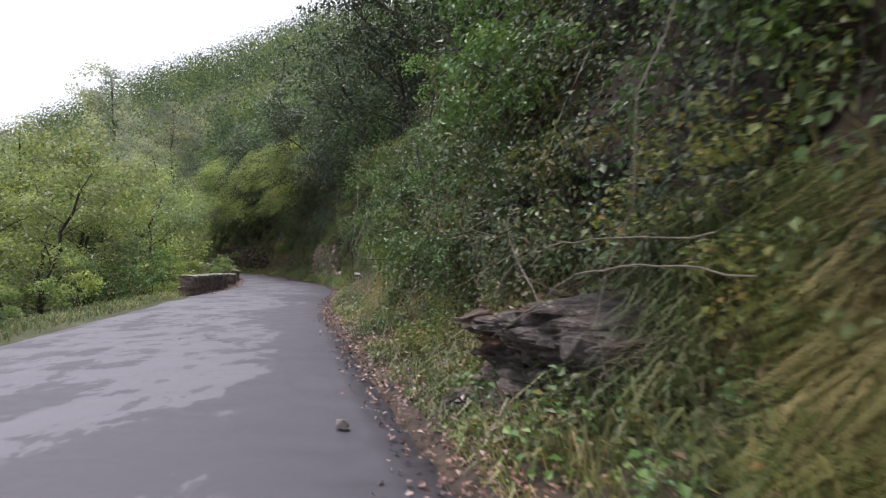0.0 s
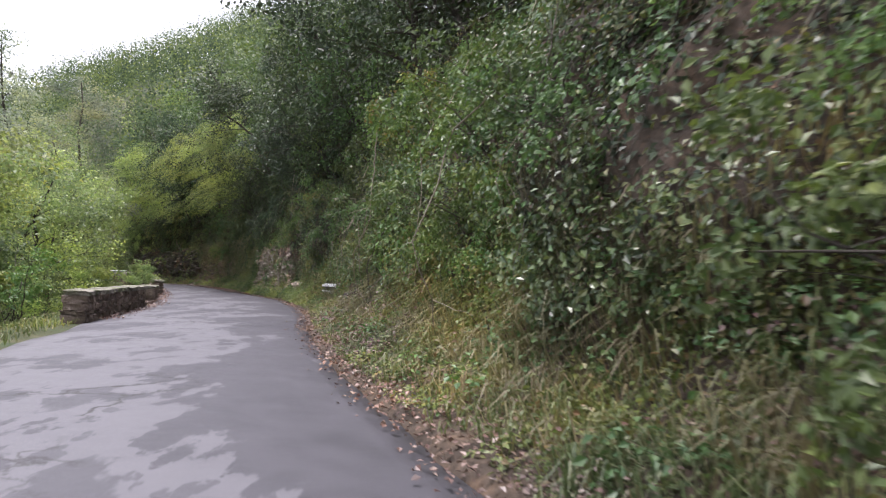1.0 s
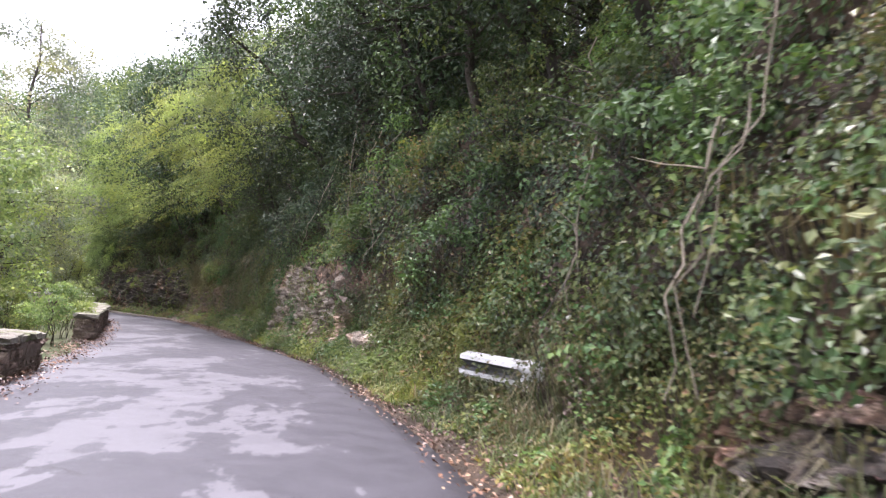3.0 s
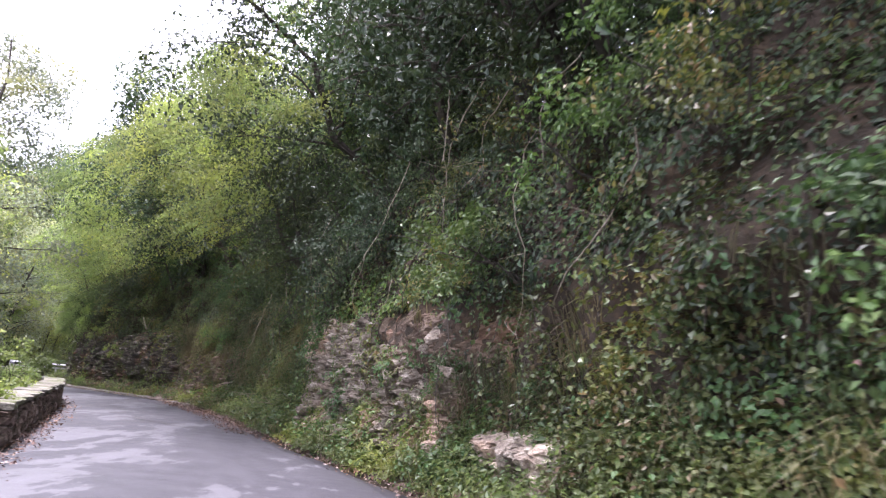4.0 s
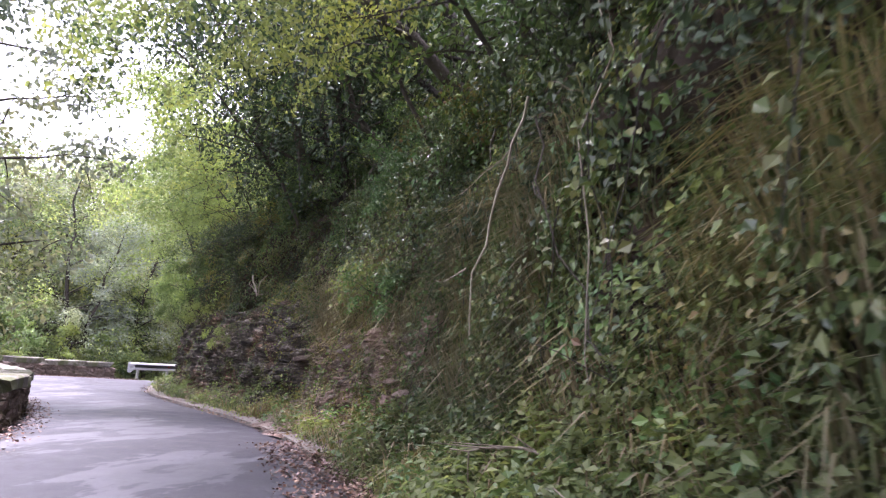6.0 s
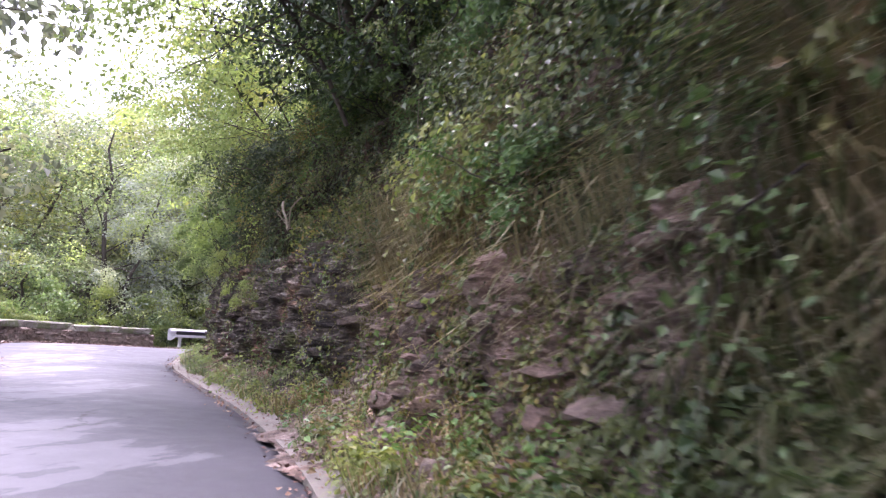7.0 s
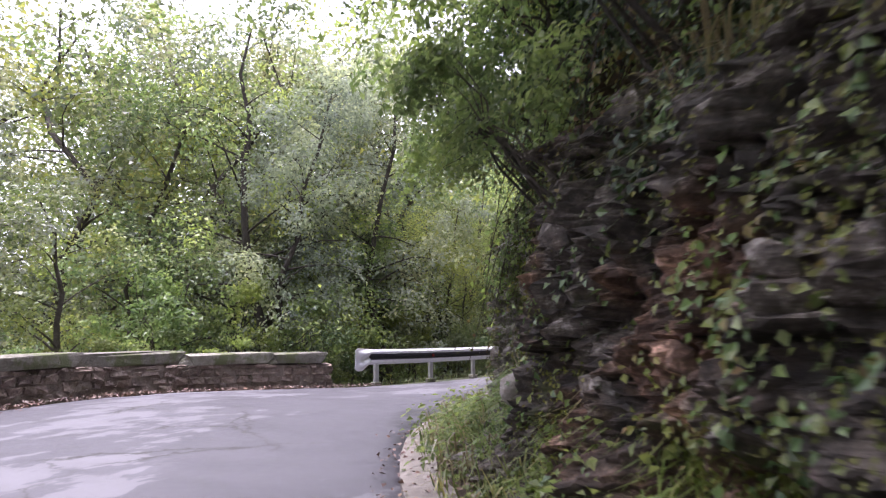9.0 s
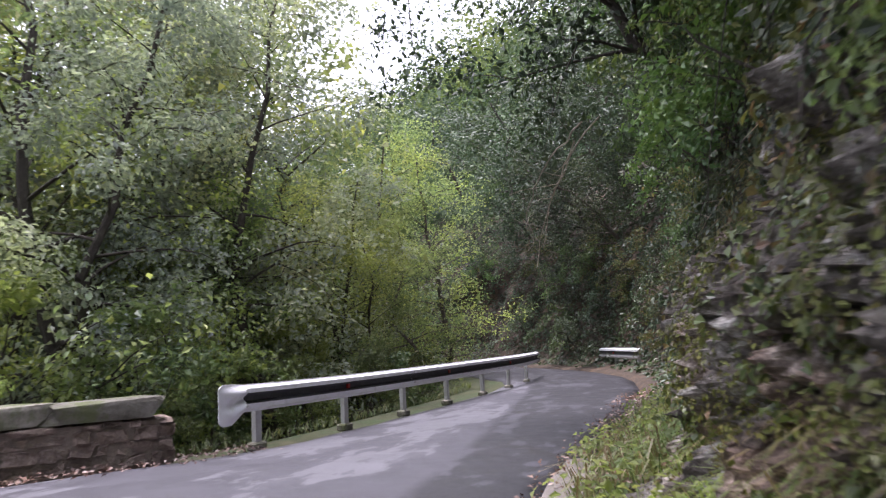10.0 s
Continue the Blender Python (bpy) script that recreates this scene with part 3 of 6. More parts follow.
def grow_tree(name, seed, height, spread, mat, count, size, label, category="tree", bare=0.3, droop=0.3, limbs=13, tuft=0.5, stems=1, girth=0.016, clumps=170, coarse=False, flat=0.8):
    """A tree or shrub: tapered stems with limbs and twigs, and a loose crown of single leaves."""
    rng = np.random.default_rng(seed)
    wood, tips = [], []
    for st in range(stems):
        a0 = rng.uniform(0, 2 * np.pi)
        tilt = 0.0 if stems == 1 else rng.uniform(0.15, 0.5)
        h = height * rng.uniform(0.8, 1.0) if stems > 1 else height
        t = np.linspace(0, 1, 9)
        wob = np.cumsum(rng.normal(0, 0.075, (9, 2)), 0) * h * 0.5
        trunk = np.stack([np.cos(a0) * tilt * h * t**1.2 + wob[:, 0], np.sin(a0) * tilt * h * t**1.2 + wob[:, 1], h * 0.92 * t], 1)
        trunk[0, 2] -= 0.3
        r0 = height * girth / math.sqrt(stems)
        wood.append(tube(trunk, r0 * (1.15 - t) ** 0.8, 7 if stems == 1 else 4))
        tips.append(trunk[-2:])
        for k in range(max(3, limbs // stems)):
            at = bare + (1 - bare) * (k + rng.random()) / max(3, limbs // stems)
            at = min(at, 0.97)
            p0 = np.array([np.interp(at, t, trunk[:, c]) for c in range(3)])
            az = k * 2.4 + rng.normal(0, 0.5)
            ln = spread * rng.uniform(0.65, 1.1) * (1.1 - 0.65 * abs(at - bare - 0.2))
            el = rng.uniform(0.15, 0.75)
            s = np.linspace(0, 1, 6)[:, None]
            way = np.array([np.cos(az) * np.cos(el), np.sin(az) * np.cos(el), np.sin(el)])
            limb = p0 + way * ln * s + np.array([0, 0, -droop * ln * 0.5]) * s**2 + np.cumsum(rng.normal(0, 0.03 * ln, (6, 3)), 0) * s
            wood.append(tube(limb, r0 * 0.42 * (1.1 - s[:, 0]) * (1.15 - at), 5 if stems == 1 else 3))
            tips.append(limb[2:])
            for j in range(4):
                q0 = limb[rng.integers(2, 6)]
                w2 = unit(way * 0.6 + rng.normal(0, 0.7, 3))
                tw = q0 + w2 * ln * rng.uniform(0.2, 0.5) * np.linspace(0, 1, 4)[:, None] + np.array([0, 0, -droop * 0.3 * ln]) * (np.linspace(0, 1, 4)[:, None] ** 2)
                if stems == 1 and not coarse and j < 2:
                    wood.append(tube(tw, r0 * 0.12 * np.linspace(1, 0.3, 4), 3))
                tips.append(tw[1:])
    tips = np.concatenate(tips)
    # leaves stand in clumps on the twigs and face outwards
    hubs = tips[rng.choice(len(tips), min(len(tips), clumps), replace=False)]
    hubs = hubs + rng.normal(0, 0.12, hubs.shape) * spread / 2.5
    which = rng.integers(0, len(hubs), count)
    d = unit(rng.normal(0, 1, (count, 3)) + [0, 0, 0.25])
    big = rng.uniform(0.6, 1.3, len(hubs))[which]
    reach = tuft * (spread / 2.5) ** 0.6 * big * rng.uniform(0.25, 1.0, count) ** 0.5
    p = hubs[which] + d * reach[:, None] * [1.15, 1.15, flat]
    p[:, 2] = np.maximum(p[:, 2], 0.04 * height)
    n = unit(d * 0.8 + rng.normal(0, 0.4, (count, 3)) + [0, 0, 0.45])
    ob = new(name)
    v, f = joined(wood)
    part("trunk" if stems == 1 else "stem", soup("trunk", v, f, True), BARK, ob)
    v, f = leaves(rng, p, n, rng.uniform(0.7, 1.3, count) * size, 0.3, droop, coarse)
    part("crown" if stems == 1 else "foliage", soup("crown", v, f), mat, ob)
    return tagged(ob, label, category)


class Kind:
    """A plant built once, set out many times."""

    def __init__(self, ob, group):
        self.ob, self.used = tagged(ob, group=group), False

    def put(self, x, y, z, turn, size, lean=(0.0, 0.0)):
        m = Matrix.Translation((x, y, z))
        tilt = Vector((lean[0], lean[1], 1.0)).to_track_quat("Z", "Y").to_matrix().to_4x4()
        m = m @ tilt @ Matrix.Rotation(turn, 4, "Z")
        if not self.used:
            self.used = True
            self.ob.matrix_basis = m @ Matrix.Scale(size, 4)
            return self.ob
        c = copy_thing(self.ob, m)
        c.scale = (size, size, size)
        return c


G_LEFT, G_BANK = "trees on the valley side of the road", "trees on the bank above the road"
TREE_A = Kind(grow_tree("tree", 1, 12, 3.3, LEAF_VALLEY, 7000, 0.12, "leafy green broadleaf tree rooted below the road", bare=0.1, limbs=22, tuft=0.6, girth=0.011, clumps=220), G_LEFT)
TREE_B = Kind(grow_tree("tree", 2, 14, 2.9, LEAF_GREY, 9600, 0.145, "tall thin grey-green willow tree below the road", bare=0.12, droop=0.5, limbs=28, tuft=0.55, girth=0.009, clumps=260), G_LEFT)
TREE_C = Kind(grow_tree("tree", 3, 10, 3.0, LEAF_LIGHT, 7600, 0.115, "young bright yellow-green tree below the road", bare=0.08, limbs=20, tuft=0.58, girth=0.01, clumps=200), G_LEFT)
TREE_A2 = Kind(grow_tree("tree", 21, 12, 3.4, LEAF_VALLEY, 5600, 0.16, "leafy green broadleaf tree farther down the slope", bare=0.1, limbs=22, tuft=0.6, girth=0.011, clumps=220, coarse=True), G_LEFT)
TREE_B2 = Kind(grow_tree("tree", 22, 14, 3.0, LEAF_GREY, 8600, 0.15, "tall grey-green willow tree farther down the slope", bare=0.12, droop=0.5, limbs=28, tuft=0.55, girth=0.009, clumps=260, coarse=True), G_LEFT)
TREE_D = Kind(grow_tree("tree", 4, 8, 3.0, LEAF_DARK, 5400, 0.135, "dark evergreen tree leaning out from the bank", bare=0.22, droop=0.5, limbs=18, tuft=0.55), G_BANK)
TREE_E = Kind(grow_tree("tree", 5, 7, 2.8, LEAF_TREE, 5200, 0.13, "green broadleaf tree growing on the steep bank", bare=0.22, limbs=16, tuft=0.55), G_BANK)
TREE_D2 = Kind(grow_tree("tree", 24, 8, 3.2, LEAF_DARK, 5600, 0.15, "dark evergreen tree high on the bank", bare=0.1, droop=0.5, limbs=18, tuft=0.6, coarse=True), G_BANK)
TREE_E2 = Kind(grow_tree("tree", 25, 8, 3.0, LEAF_TREE, 5600, 0.15, "green broadleaf tree high on the bank", bare=0.1, limbs=18, tuft=0.6, coarse=True), G_BANK)
TREE_F = Kind(grow_tree("tree", 6, 7, 3.2, LEAF_YOUNG, 8000, 0.1, "thin tree with bright yellowish leaves overhanging the road", bare=0.15, droop=0.1, limbs=18, tuft=0.62, girth=0.0055, clumps=120, flat=0.25), G_BANK)
TREE_G = Kind(grow_tree("tree", 7, 6, 2.5, LEAF_VALLEY, 5200, 0.12, "bushy green young tree on the slope below the road", bare=0.08, limbs=15, tuft=0.55, coarse=True, clumps=110), G_LEFT)
TREE_H = Kind(grow_tree("tree", 8, 6, 2.4, LEAF_LIGHT, 5000, 0.12, "bushy yellow-green young tree on the slope below the road", bare=0.08, limbs=15, tuft=0.55, coarse=True, clumps=110), G_LEFT)
TREE_I = Kind(grow_tree("tree", 9, 5, 2.3, LEAF_DARK, 4200, 0.13, "young tree behind the parapet, shade put into its dark leaves", bare=0.05, limbs=15, tuft=0.5, coarse=True, clumps=100), G_LEFT)
SHRUB_A = Kind(grow_tree("bush", 11, 1.3, 0.7, LEAF_IVY, 1200, 0.066, "dense dark green bush on the earth bank", "bush", 0.1, 0.4, 12, 0.3, 4, clumps=60), "bushes on the bank")
SHRUB_B = Kind(grow_tree("bush", 12, 1.5, 0.8, LEAF_BRAMBLE, 1200, 0.06, "straggling olive green bramble bush on the bank", "bush", 0.1, 0.9, 12, 0.3, 5, clumps=60), "bushes on the bank")
SHRUB_C = Kind(grow_tree("bush", 13, 1.6, 0.8, LEAF_TREE, 1200, 0.068, "leafy mid-green hazel bush on the bank", "bush", 0.15, 0.4, 12, 0.3, 4, clumps=60), "bushes on the bank")
SHRUB_D = Kind(grow_tree("bush", 14, 1.5, 0.8, LEAF_LIGHT, 1200, 0.07, "bright yellow-green bush beside the road", "bush", 0.1, 0.4, 12, 0.3, 4, clumps=60), "bushes beside the road")
SHRUB_E = Kind(grow_tree("bush", 15, 1.6, 0.9, LEAF_DARK, 1200, 0.066, "bush hanging from the bank, shade put into its dark leaves", "bush", 0.1, 0.8, 12, 0.3, 4, clumps=60), "bushes on the bank")


def along(y, d, line=R_EDGE, out=R_OUT):
    """The place d metres beyond an edge of the road where that edge passes y."""
    i = int(np.abs(line[:, 1] - y).argmin())
    return line[i] + out[i] * d, out[i], i


def set_out():
    rng = np.random.default_rng(21)

    def root(p):
        return float(terrain(np.array([p[0]]), np.array([p[1]]))[0])

    def clearing(p, spread):
        """The height that leaves the gap of sky between the two sides past the bend open, or None elsewhere."""
        dx, dy = p[0] + 27.0, p[1] - 57.5
        r = math.hypot(dx, dy)
        yaw = math.degrees(math.atan2(-dx, dy))
        wide = math.degrees(spread / max(r, 1.0))
        return 1.1 + r * math.tan(radians(15.5)) if 24.0 - wide < yaw < 31.0 + wide and r < 140 else None

    # trees on the bank, leaning over the road
    for y in np.arange(-2, 93, 1.25):
        rows = [(2.9, 4.2), (5.0, 8.0), (9.5, 14)] + ([(14, 24)] if y > 62 else [])
        for row, (d0, d1) in enumerate(rows):
            if rng.random() < (0.5 if y < 33 else 0.3 if y < 45 else 0.65 if y < 63 else 0.1, 0.3, 0.6, 0.4)[row]:
                continue
            yy = y + rng.uniform(-0.6, 0.6)
            nose = 57 < yy < 64
            d = rng.uniform(d0, d1) + (1.2 if nose and row < 2 else 0.0)
            p, o, i = along(yy, d)
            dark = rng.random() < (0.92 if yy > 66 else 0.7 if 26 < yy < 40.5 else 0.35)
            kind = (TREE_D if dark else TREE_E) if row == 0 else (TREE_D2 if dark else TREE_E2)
            lean = 0.05 if nose else (0.5 if 33 < yy < 52 or yy > 68 else 0.2) * rng.uniform(0.5, 1.2)
            size = rng.uniform(0.65, 1.0) if row == 0 else rng.uniform(0.9, 1.3)
            z = root(p) if row > 1 else float(np.interp(d - 0.6, BANK_D, BANK_Z)) - 0.4
            if yy > 68:
                size *= 0.95
                z = min(z, root(p) + 1.2)
            low = clearing(p, 2.6) if row else None
            if low is not None:
                size = min(size, (low - z) / 8.0)
                size = max(size, 0.36)
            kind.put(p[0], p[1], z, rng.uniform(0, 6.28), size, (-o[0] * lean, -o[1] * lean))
    # growth hanging from the top of the rock wall
    p, n = on_bank(rng, 40, 51, 67, 2.9, 5.5)
    for q, m in zip(p, n):
        (SHRUB_C, SHRUB_B, SHRUB_E, SHRUB_D)[rng.integers(0, 4)].put(q[0], q[1], q[2] - 0.1, rng.uniform(0, 6.28), rng.uniform(0.7, 1.15), (m[0] * 1.4, m[1] * 1.4))
    p, n = on_bank(rng, 25, 70, 93, 0.3, 4.5)
    for q, m in zip(p, n):
        (SHRUB_E, SHRUB_C, SHRUB_B)[rng.integers(0, 3)].put(q[0], q[1], q[2] - 0.15, rng.uniform(0, 6.28), rng.uniform(0.9, 1.5), (m[0] * 0.5, m[1] * 0.5))
    for y, d, s, ln in ((40.8, 1.7, 0.7, 0.7), (42.4, 1.6, 0.75, 0.8), (43.6, 1.5, 0.7, 0.9), (44.6, 1.6, 0.8, 1.0), (47.0, 1.6, 0.8, 1.0), (51.0, 1.6, 0.85, 0.9)):
        p, o, i = along(y, d)
        TREE_F.put(p[0], p[1], 4.7, rng.uniform(0, 6.28), s, (-o[0] * ln, -o[1] * ln))
    # dark evergreens that roof the hollow; 31 to 37 added as shade
    for y, d, z, s, ln in ((41.0, 1.6, 2.6, 0.5, 0.8), (42.3, 1.8, 3.0, 0.6, 0.7), (31.5, 2.2, 4.4, 0.75, 0.6), (33.4, 2.2, 4.6, 0.75, 0.7), (35.2, 2.4, 4.8, 0.75, 0.7), (37.0, 2.4, 4.8, 0.8, 0.6), (40.0, 2.4, 4.6, 0.85, 0.5), (47.6, 2.6, 5.2, 0.9, 0.7)):
        p, o, i = along(y, d)
        TREE_D.put(p[0], p[1], z, rng.uniform(0, 6.28), s, (-o[0] * ln, -o[1] * ln))
    # crowns added high over the lip of the bank to shade its face
    for k, y in enumerate((-1.2, 0.5, 2.2, 3.8, 25.6, 27.4, 29.0, 30.4, 49.6, 51.2, 52.8, 54.6, 57.4, 59.6, 61.6, 63.8, 66.0, 68.2)):
        p, o, i = along(y + rng.uniform(-0.4, 0.4), rng.uniform(2.0, 2.8))
        ln = rng.uniform(0.55, 0.85) if y < 40 else rng.uniform(0.25, 0.45)
        (TREE_F if 52 < y < 61 else (TREE_E, TREE_D)[k % 2 if y < 40 else 1]).put(p[0], p[1], rng.uniform(4.3, 4.9), rng.uniform(0, 6.28), rng.uniform(0.6, 0.8), (-o[0] * ln, -o[1] * ln))
    # tall thin trees that rise behind the long parapet
    for x, y, s in ((-24.6, 47.5, 1.05), (-27.2, 46.6, 1.2)):
        TREE_B.put(x, y, root((x, y)) - 0.1, rng.uniform(0, 6.28), s, (rng.normal(0, 0.04), rng.normal(0, 0.04)))
    # trees that hang over the nose of the rock; last three added for shade
    for kind, y, d, z, s, ln in ((SHRUB_D, 56.2, 0.7, 1.9, 0.8, 1.0), (SHRUB_D, 56.9, 0.75, 2.2, 0.9, 1.0), (SHRUB_D, 57.6, 0.8, 2.5, 1.0, 1.0), (SHRUB_D, 55.4, 0.75, 2.5, 0.9, 0.9), (SHRUB_D, 54.6, 0.8, 2.0, 0.5, 1.0), (SHRUB_D, 53.0, 0.72, 1.45, 0.4, 1.2), (SHRUB_B, 52.4, 0.75, 1.4, 0.4, 1.2), (TREE_F, 57.2, 1.6, 3.0, 0.7, 0.5), (TREE_F, 58.6, 1.5, 3.0, 0.8, 0.3), (TREE_F, 60.4, 1.9, 3.3, 0.8, 0.2), (SHRUB_D, 58.6, 1.1, 2.6, 0.9, 0.7), (SHRUB_D, 59.6, 1.1, 2.9, 1.0, 0.7), (TREE_D, 62.4, 2.6, 3.6, 0.8, 0.25), (TREE_D, 64.0, 2.4, 3.5, 0.85, 0.3), (TREE_D, 66.4, 2.0, 3.2, 0.8, 0.4), (TREE_F, 56.6, 2.4, 3.6, 0.8, 0.2), (TREE_D, 51.2, 2.8, 4.2, 0.9, 0.35), (TREE_D, 53.0, 2.6, 4.2, 0.9, 0.4), (TREE_F, 54.6, 2.8, 4.2, 0.9, 0.35)):
        p, o, i = along(y, d)
        kind.put(p[0], p[1], z, rng.uniform(0, 6.28), s, (-o[0] * ln, -o[1] * ln))
    # bushes on the bank
    for y0, y1, cnt in ((-1, 36, 95), (36, 57, 50), (57, 72, 30)):
        p, n = on_bank(rng, cnt, y0, y1, 0.9, 6.0)
        for q, m in zip(p, n):
            if q[2] < 2.4 and (30.5 < q[1] < 41 or 51 < q[1] < 67):
                continue
            # bushes in the hollow get dark leaves to paint its shade
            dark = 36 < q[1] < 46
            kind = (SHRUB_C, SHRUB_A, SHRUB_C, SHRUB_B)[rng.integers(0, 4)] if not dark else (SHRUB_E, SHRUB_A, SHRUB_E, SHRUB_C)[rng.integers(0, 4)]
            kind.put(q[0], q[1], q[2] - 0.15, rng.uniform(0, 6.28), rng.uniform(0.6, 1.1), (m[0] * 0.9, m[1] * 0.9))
    # trees below the road: their tops reach a given height over it
    tall = {id(TREE_A): 12.0, id(TREE_B): 14.0, id(TREE_C): 10.0, id(TREE_A2): 12.0, id(TREE_B2): 14.0, id(TREE_G): 6.0, id(TREE_H): 6.0}
    for y in np.arange(4, 92, 1.7):
        for row, (d0, d1) in enumerate(((3.4, 5.2), (6.5, 10.5), (12, 22))):
            yy = y + rng.uniform(-0.8, 0.8)
            if rng.random() < ((0.15, 0.25, 0.3)[row] if yy < 46 else (0.3, 0.3, 0.4)[row]):
                continue
            p, o, i = along(yy, rng.uniform(d0, d1), L_EDGE, L_OUT)
            if beside(R_EDGE, R_OUT, p[:1], p[1:])[0][0] > -5.5:
                continue
            z = root(p)
            kind = (TREE_A, TREE_B, TREE_C, TREE_A)[rng.integers(0, 4)]
            if yy < 42:
                kind = TREE_G if rng.random() < 0.55 else TREE_H
            elif 46 < yy < 66 and rng.random() < (0.88 if yy < 58 else 0.15):
                kind = TREE_B
            if row and yy > 42 and kind is not TREE_C:
                kind = TREE_B2 if kind is TREE_B else TREE_A2
            top = np.interp(yy, [4, 20, 34, 42, 50, 60, 66, 74, 90], [2.8, 4.4, 6.5, 8.5, 9.0, 9.2, 12.0, 11, 9]) * (rng.uniform(0.6, 1.15) if yy < 38 else rng.uniform(0.75, 1.1))
            top += (0.0, 0.3, 0.8)[row]
            dx, dy = p[0] + 18.9, p[1] - 48.8
            if 33 < math.degrees(math.atan2(-dx, dy)) < 68:
                top = (1.1 + math.hypot(dx, dy) * 0.385) * rng.uniform(0.88, 1.03)
            low = clearing(p, 1.9)
            if low is not None:
                top = min(top, low)
            size = (top - z) / tall[id(kind)]
            kind.put(p[0], p[1], z - 0.1, rng.uniform(0, 6.28), min(size, (1.3, 1.5, 1.7)[row]), (rng.normal(0, 0.06), rng.normal(0, 0.06)))
    # undergrowth trees behind the long parapet, the first ones leaved dark for shade
    for y in np.arange(46.5, 60, 1.9):
        p, o, i = along(y + rng.uniform(-0.5, 0.5), rng.uniform(3.5, 9.0), L_EDGE, L_OUT)
        z = root(p)
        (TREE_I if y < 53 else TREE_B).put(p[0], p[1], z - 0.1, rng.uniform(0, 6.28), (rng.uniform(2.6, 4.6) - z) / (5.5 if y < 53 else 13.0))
    # bright young trees past the guard rail
    for x, y, s in ((-36.2, 75.0, 0.75), (-38.0, 79.5, 0.85), (-34.9, 72.8, 0.55), (-35.4, 78.5, 0.7), (-35.7, 69.6, 0.62), (-34.9, 71.4, 0.5), (-36.9, 67.4, 0.62), (-37.8, 71.2, 0.75)):
        (TREE_C if s < 0.7 else TREE_A).put(x, y, root((x, y)) - 0.1, rng.uniform(0, 6.28), s)
    for x, y, s in ((-37.0, 60.4, 0.85), (-38.6, 62.8, 1.0)):
        TREE_G.put(x, y, root((x, y)) - 0.1, rng.uniform(0, 6.28), s)
    # bushes that lean over the low walls
    for x, y, s in ((-14.3, 33.6, 0.9), (-14.9, 35.2, 0.8), (-16.5, 38.6, 0.95), (-17.1, 39.9, 0.9), (-19.6, 44.3, 0.8), (-34.9, 58.2, 0.9), (-35.0, 59.6, 0.8), (-34.9, 60.8, 0.95), (-34.4, 62.2, 0.8), (-33.4, 64.1, 0.45), (-35.8, 61.4, 1.8), (-35.4, 63.4, 1.7), (-34.8, 65.4, 1.5), (-35.2, 67.2, 1.5), (-34.9, 69.4, 1.3)):
        SHRUB_D.put(x, y, 0.0, rng.uniform(0, 6.28), s)
    for y in np.arange(3, 84, 1.55):
        p, o, i = along(y + rng.uniform(-0.3, 0.3), rng.uniform(1.7, 3.0), L_EDGE, L_OUT)
        (SHRUB_C, SHRUB_D, SHRUB_C, SHRUB_A, SHRUB_D)[rng.integers(0, 5)].put(p[0], p[1], root(p) - 0.1, rng.uniform(0, 6.28), rng.uniform(0.8, 1.4))


set_out()


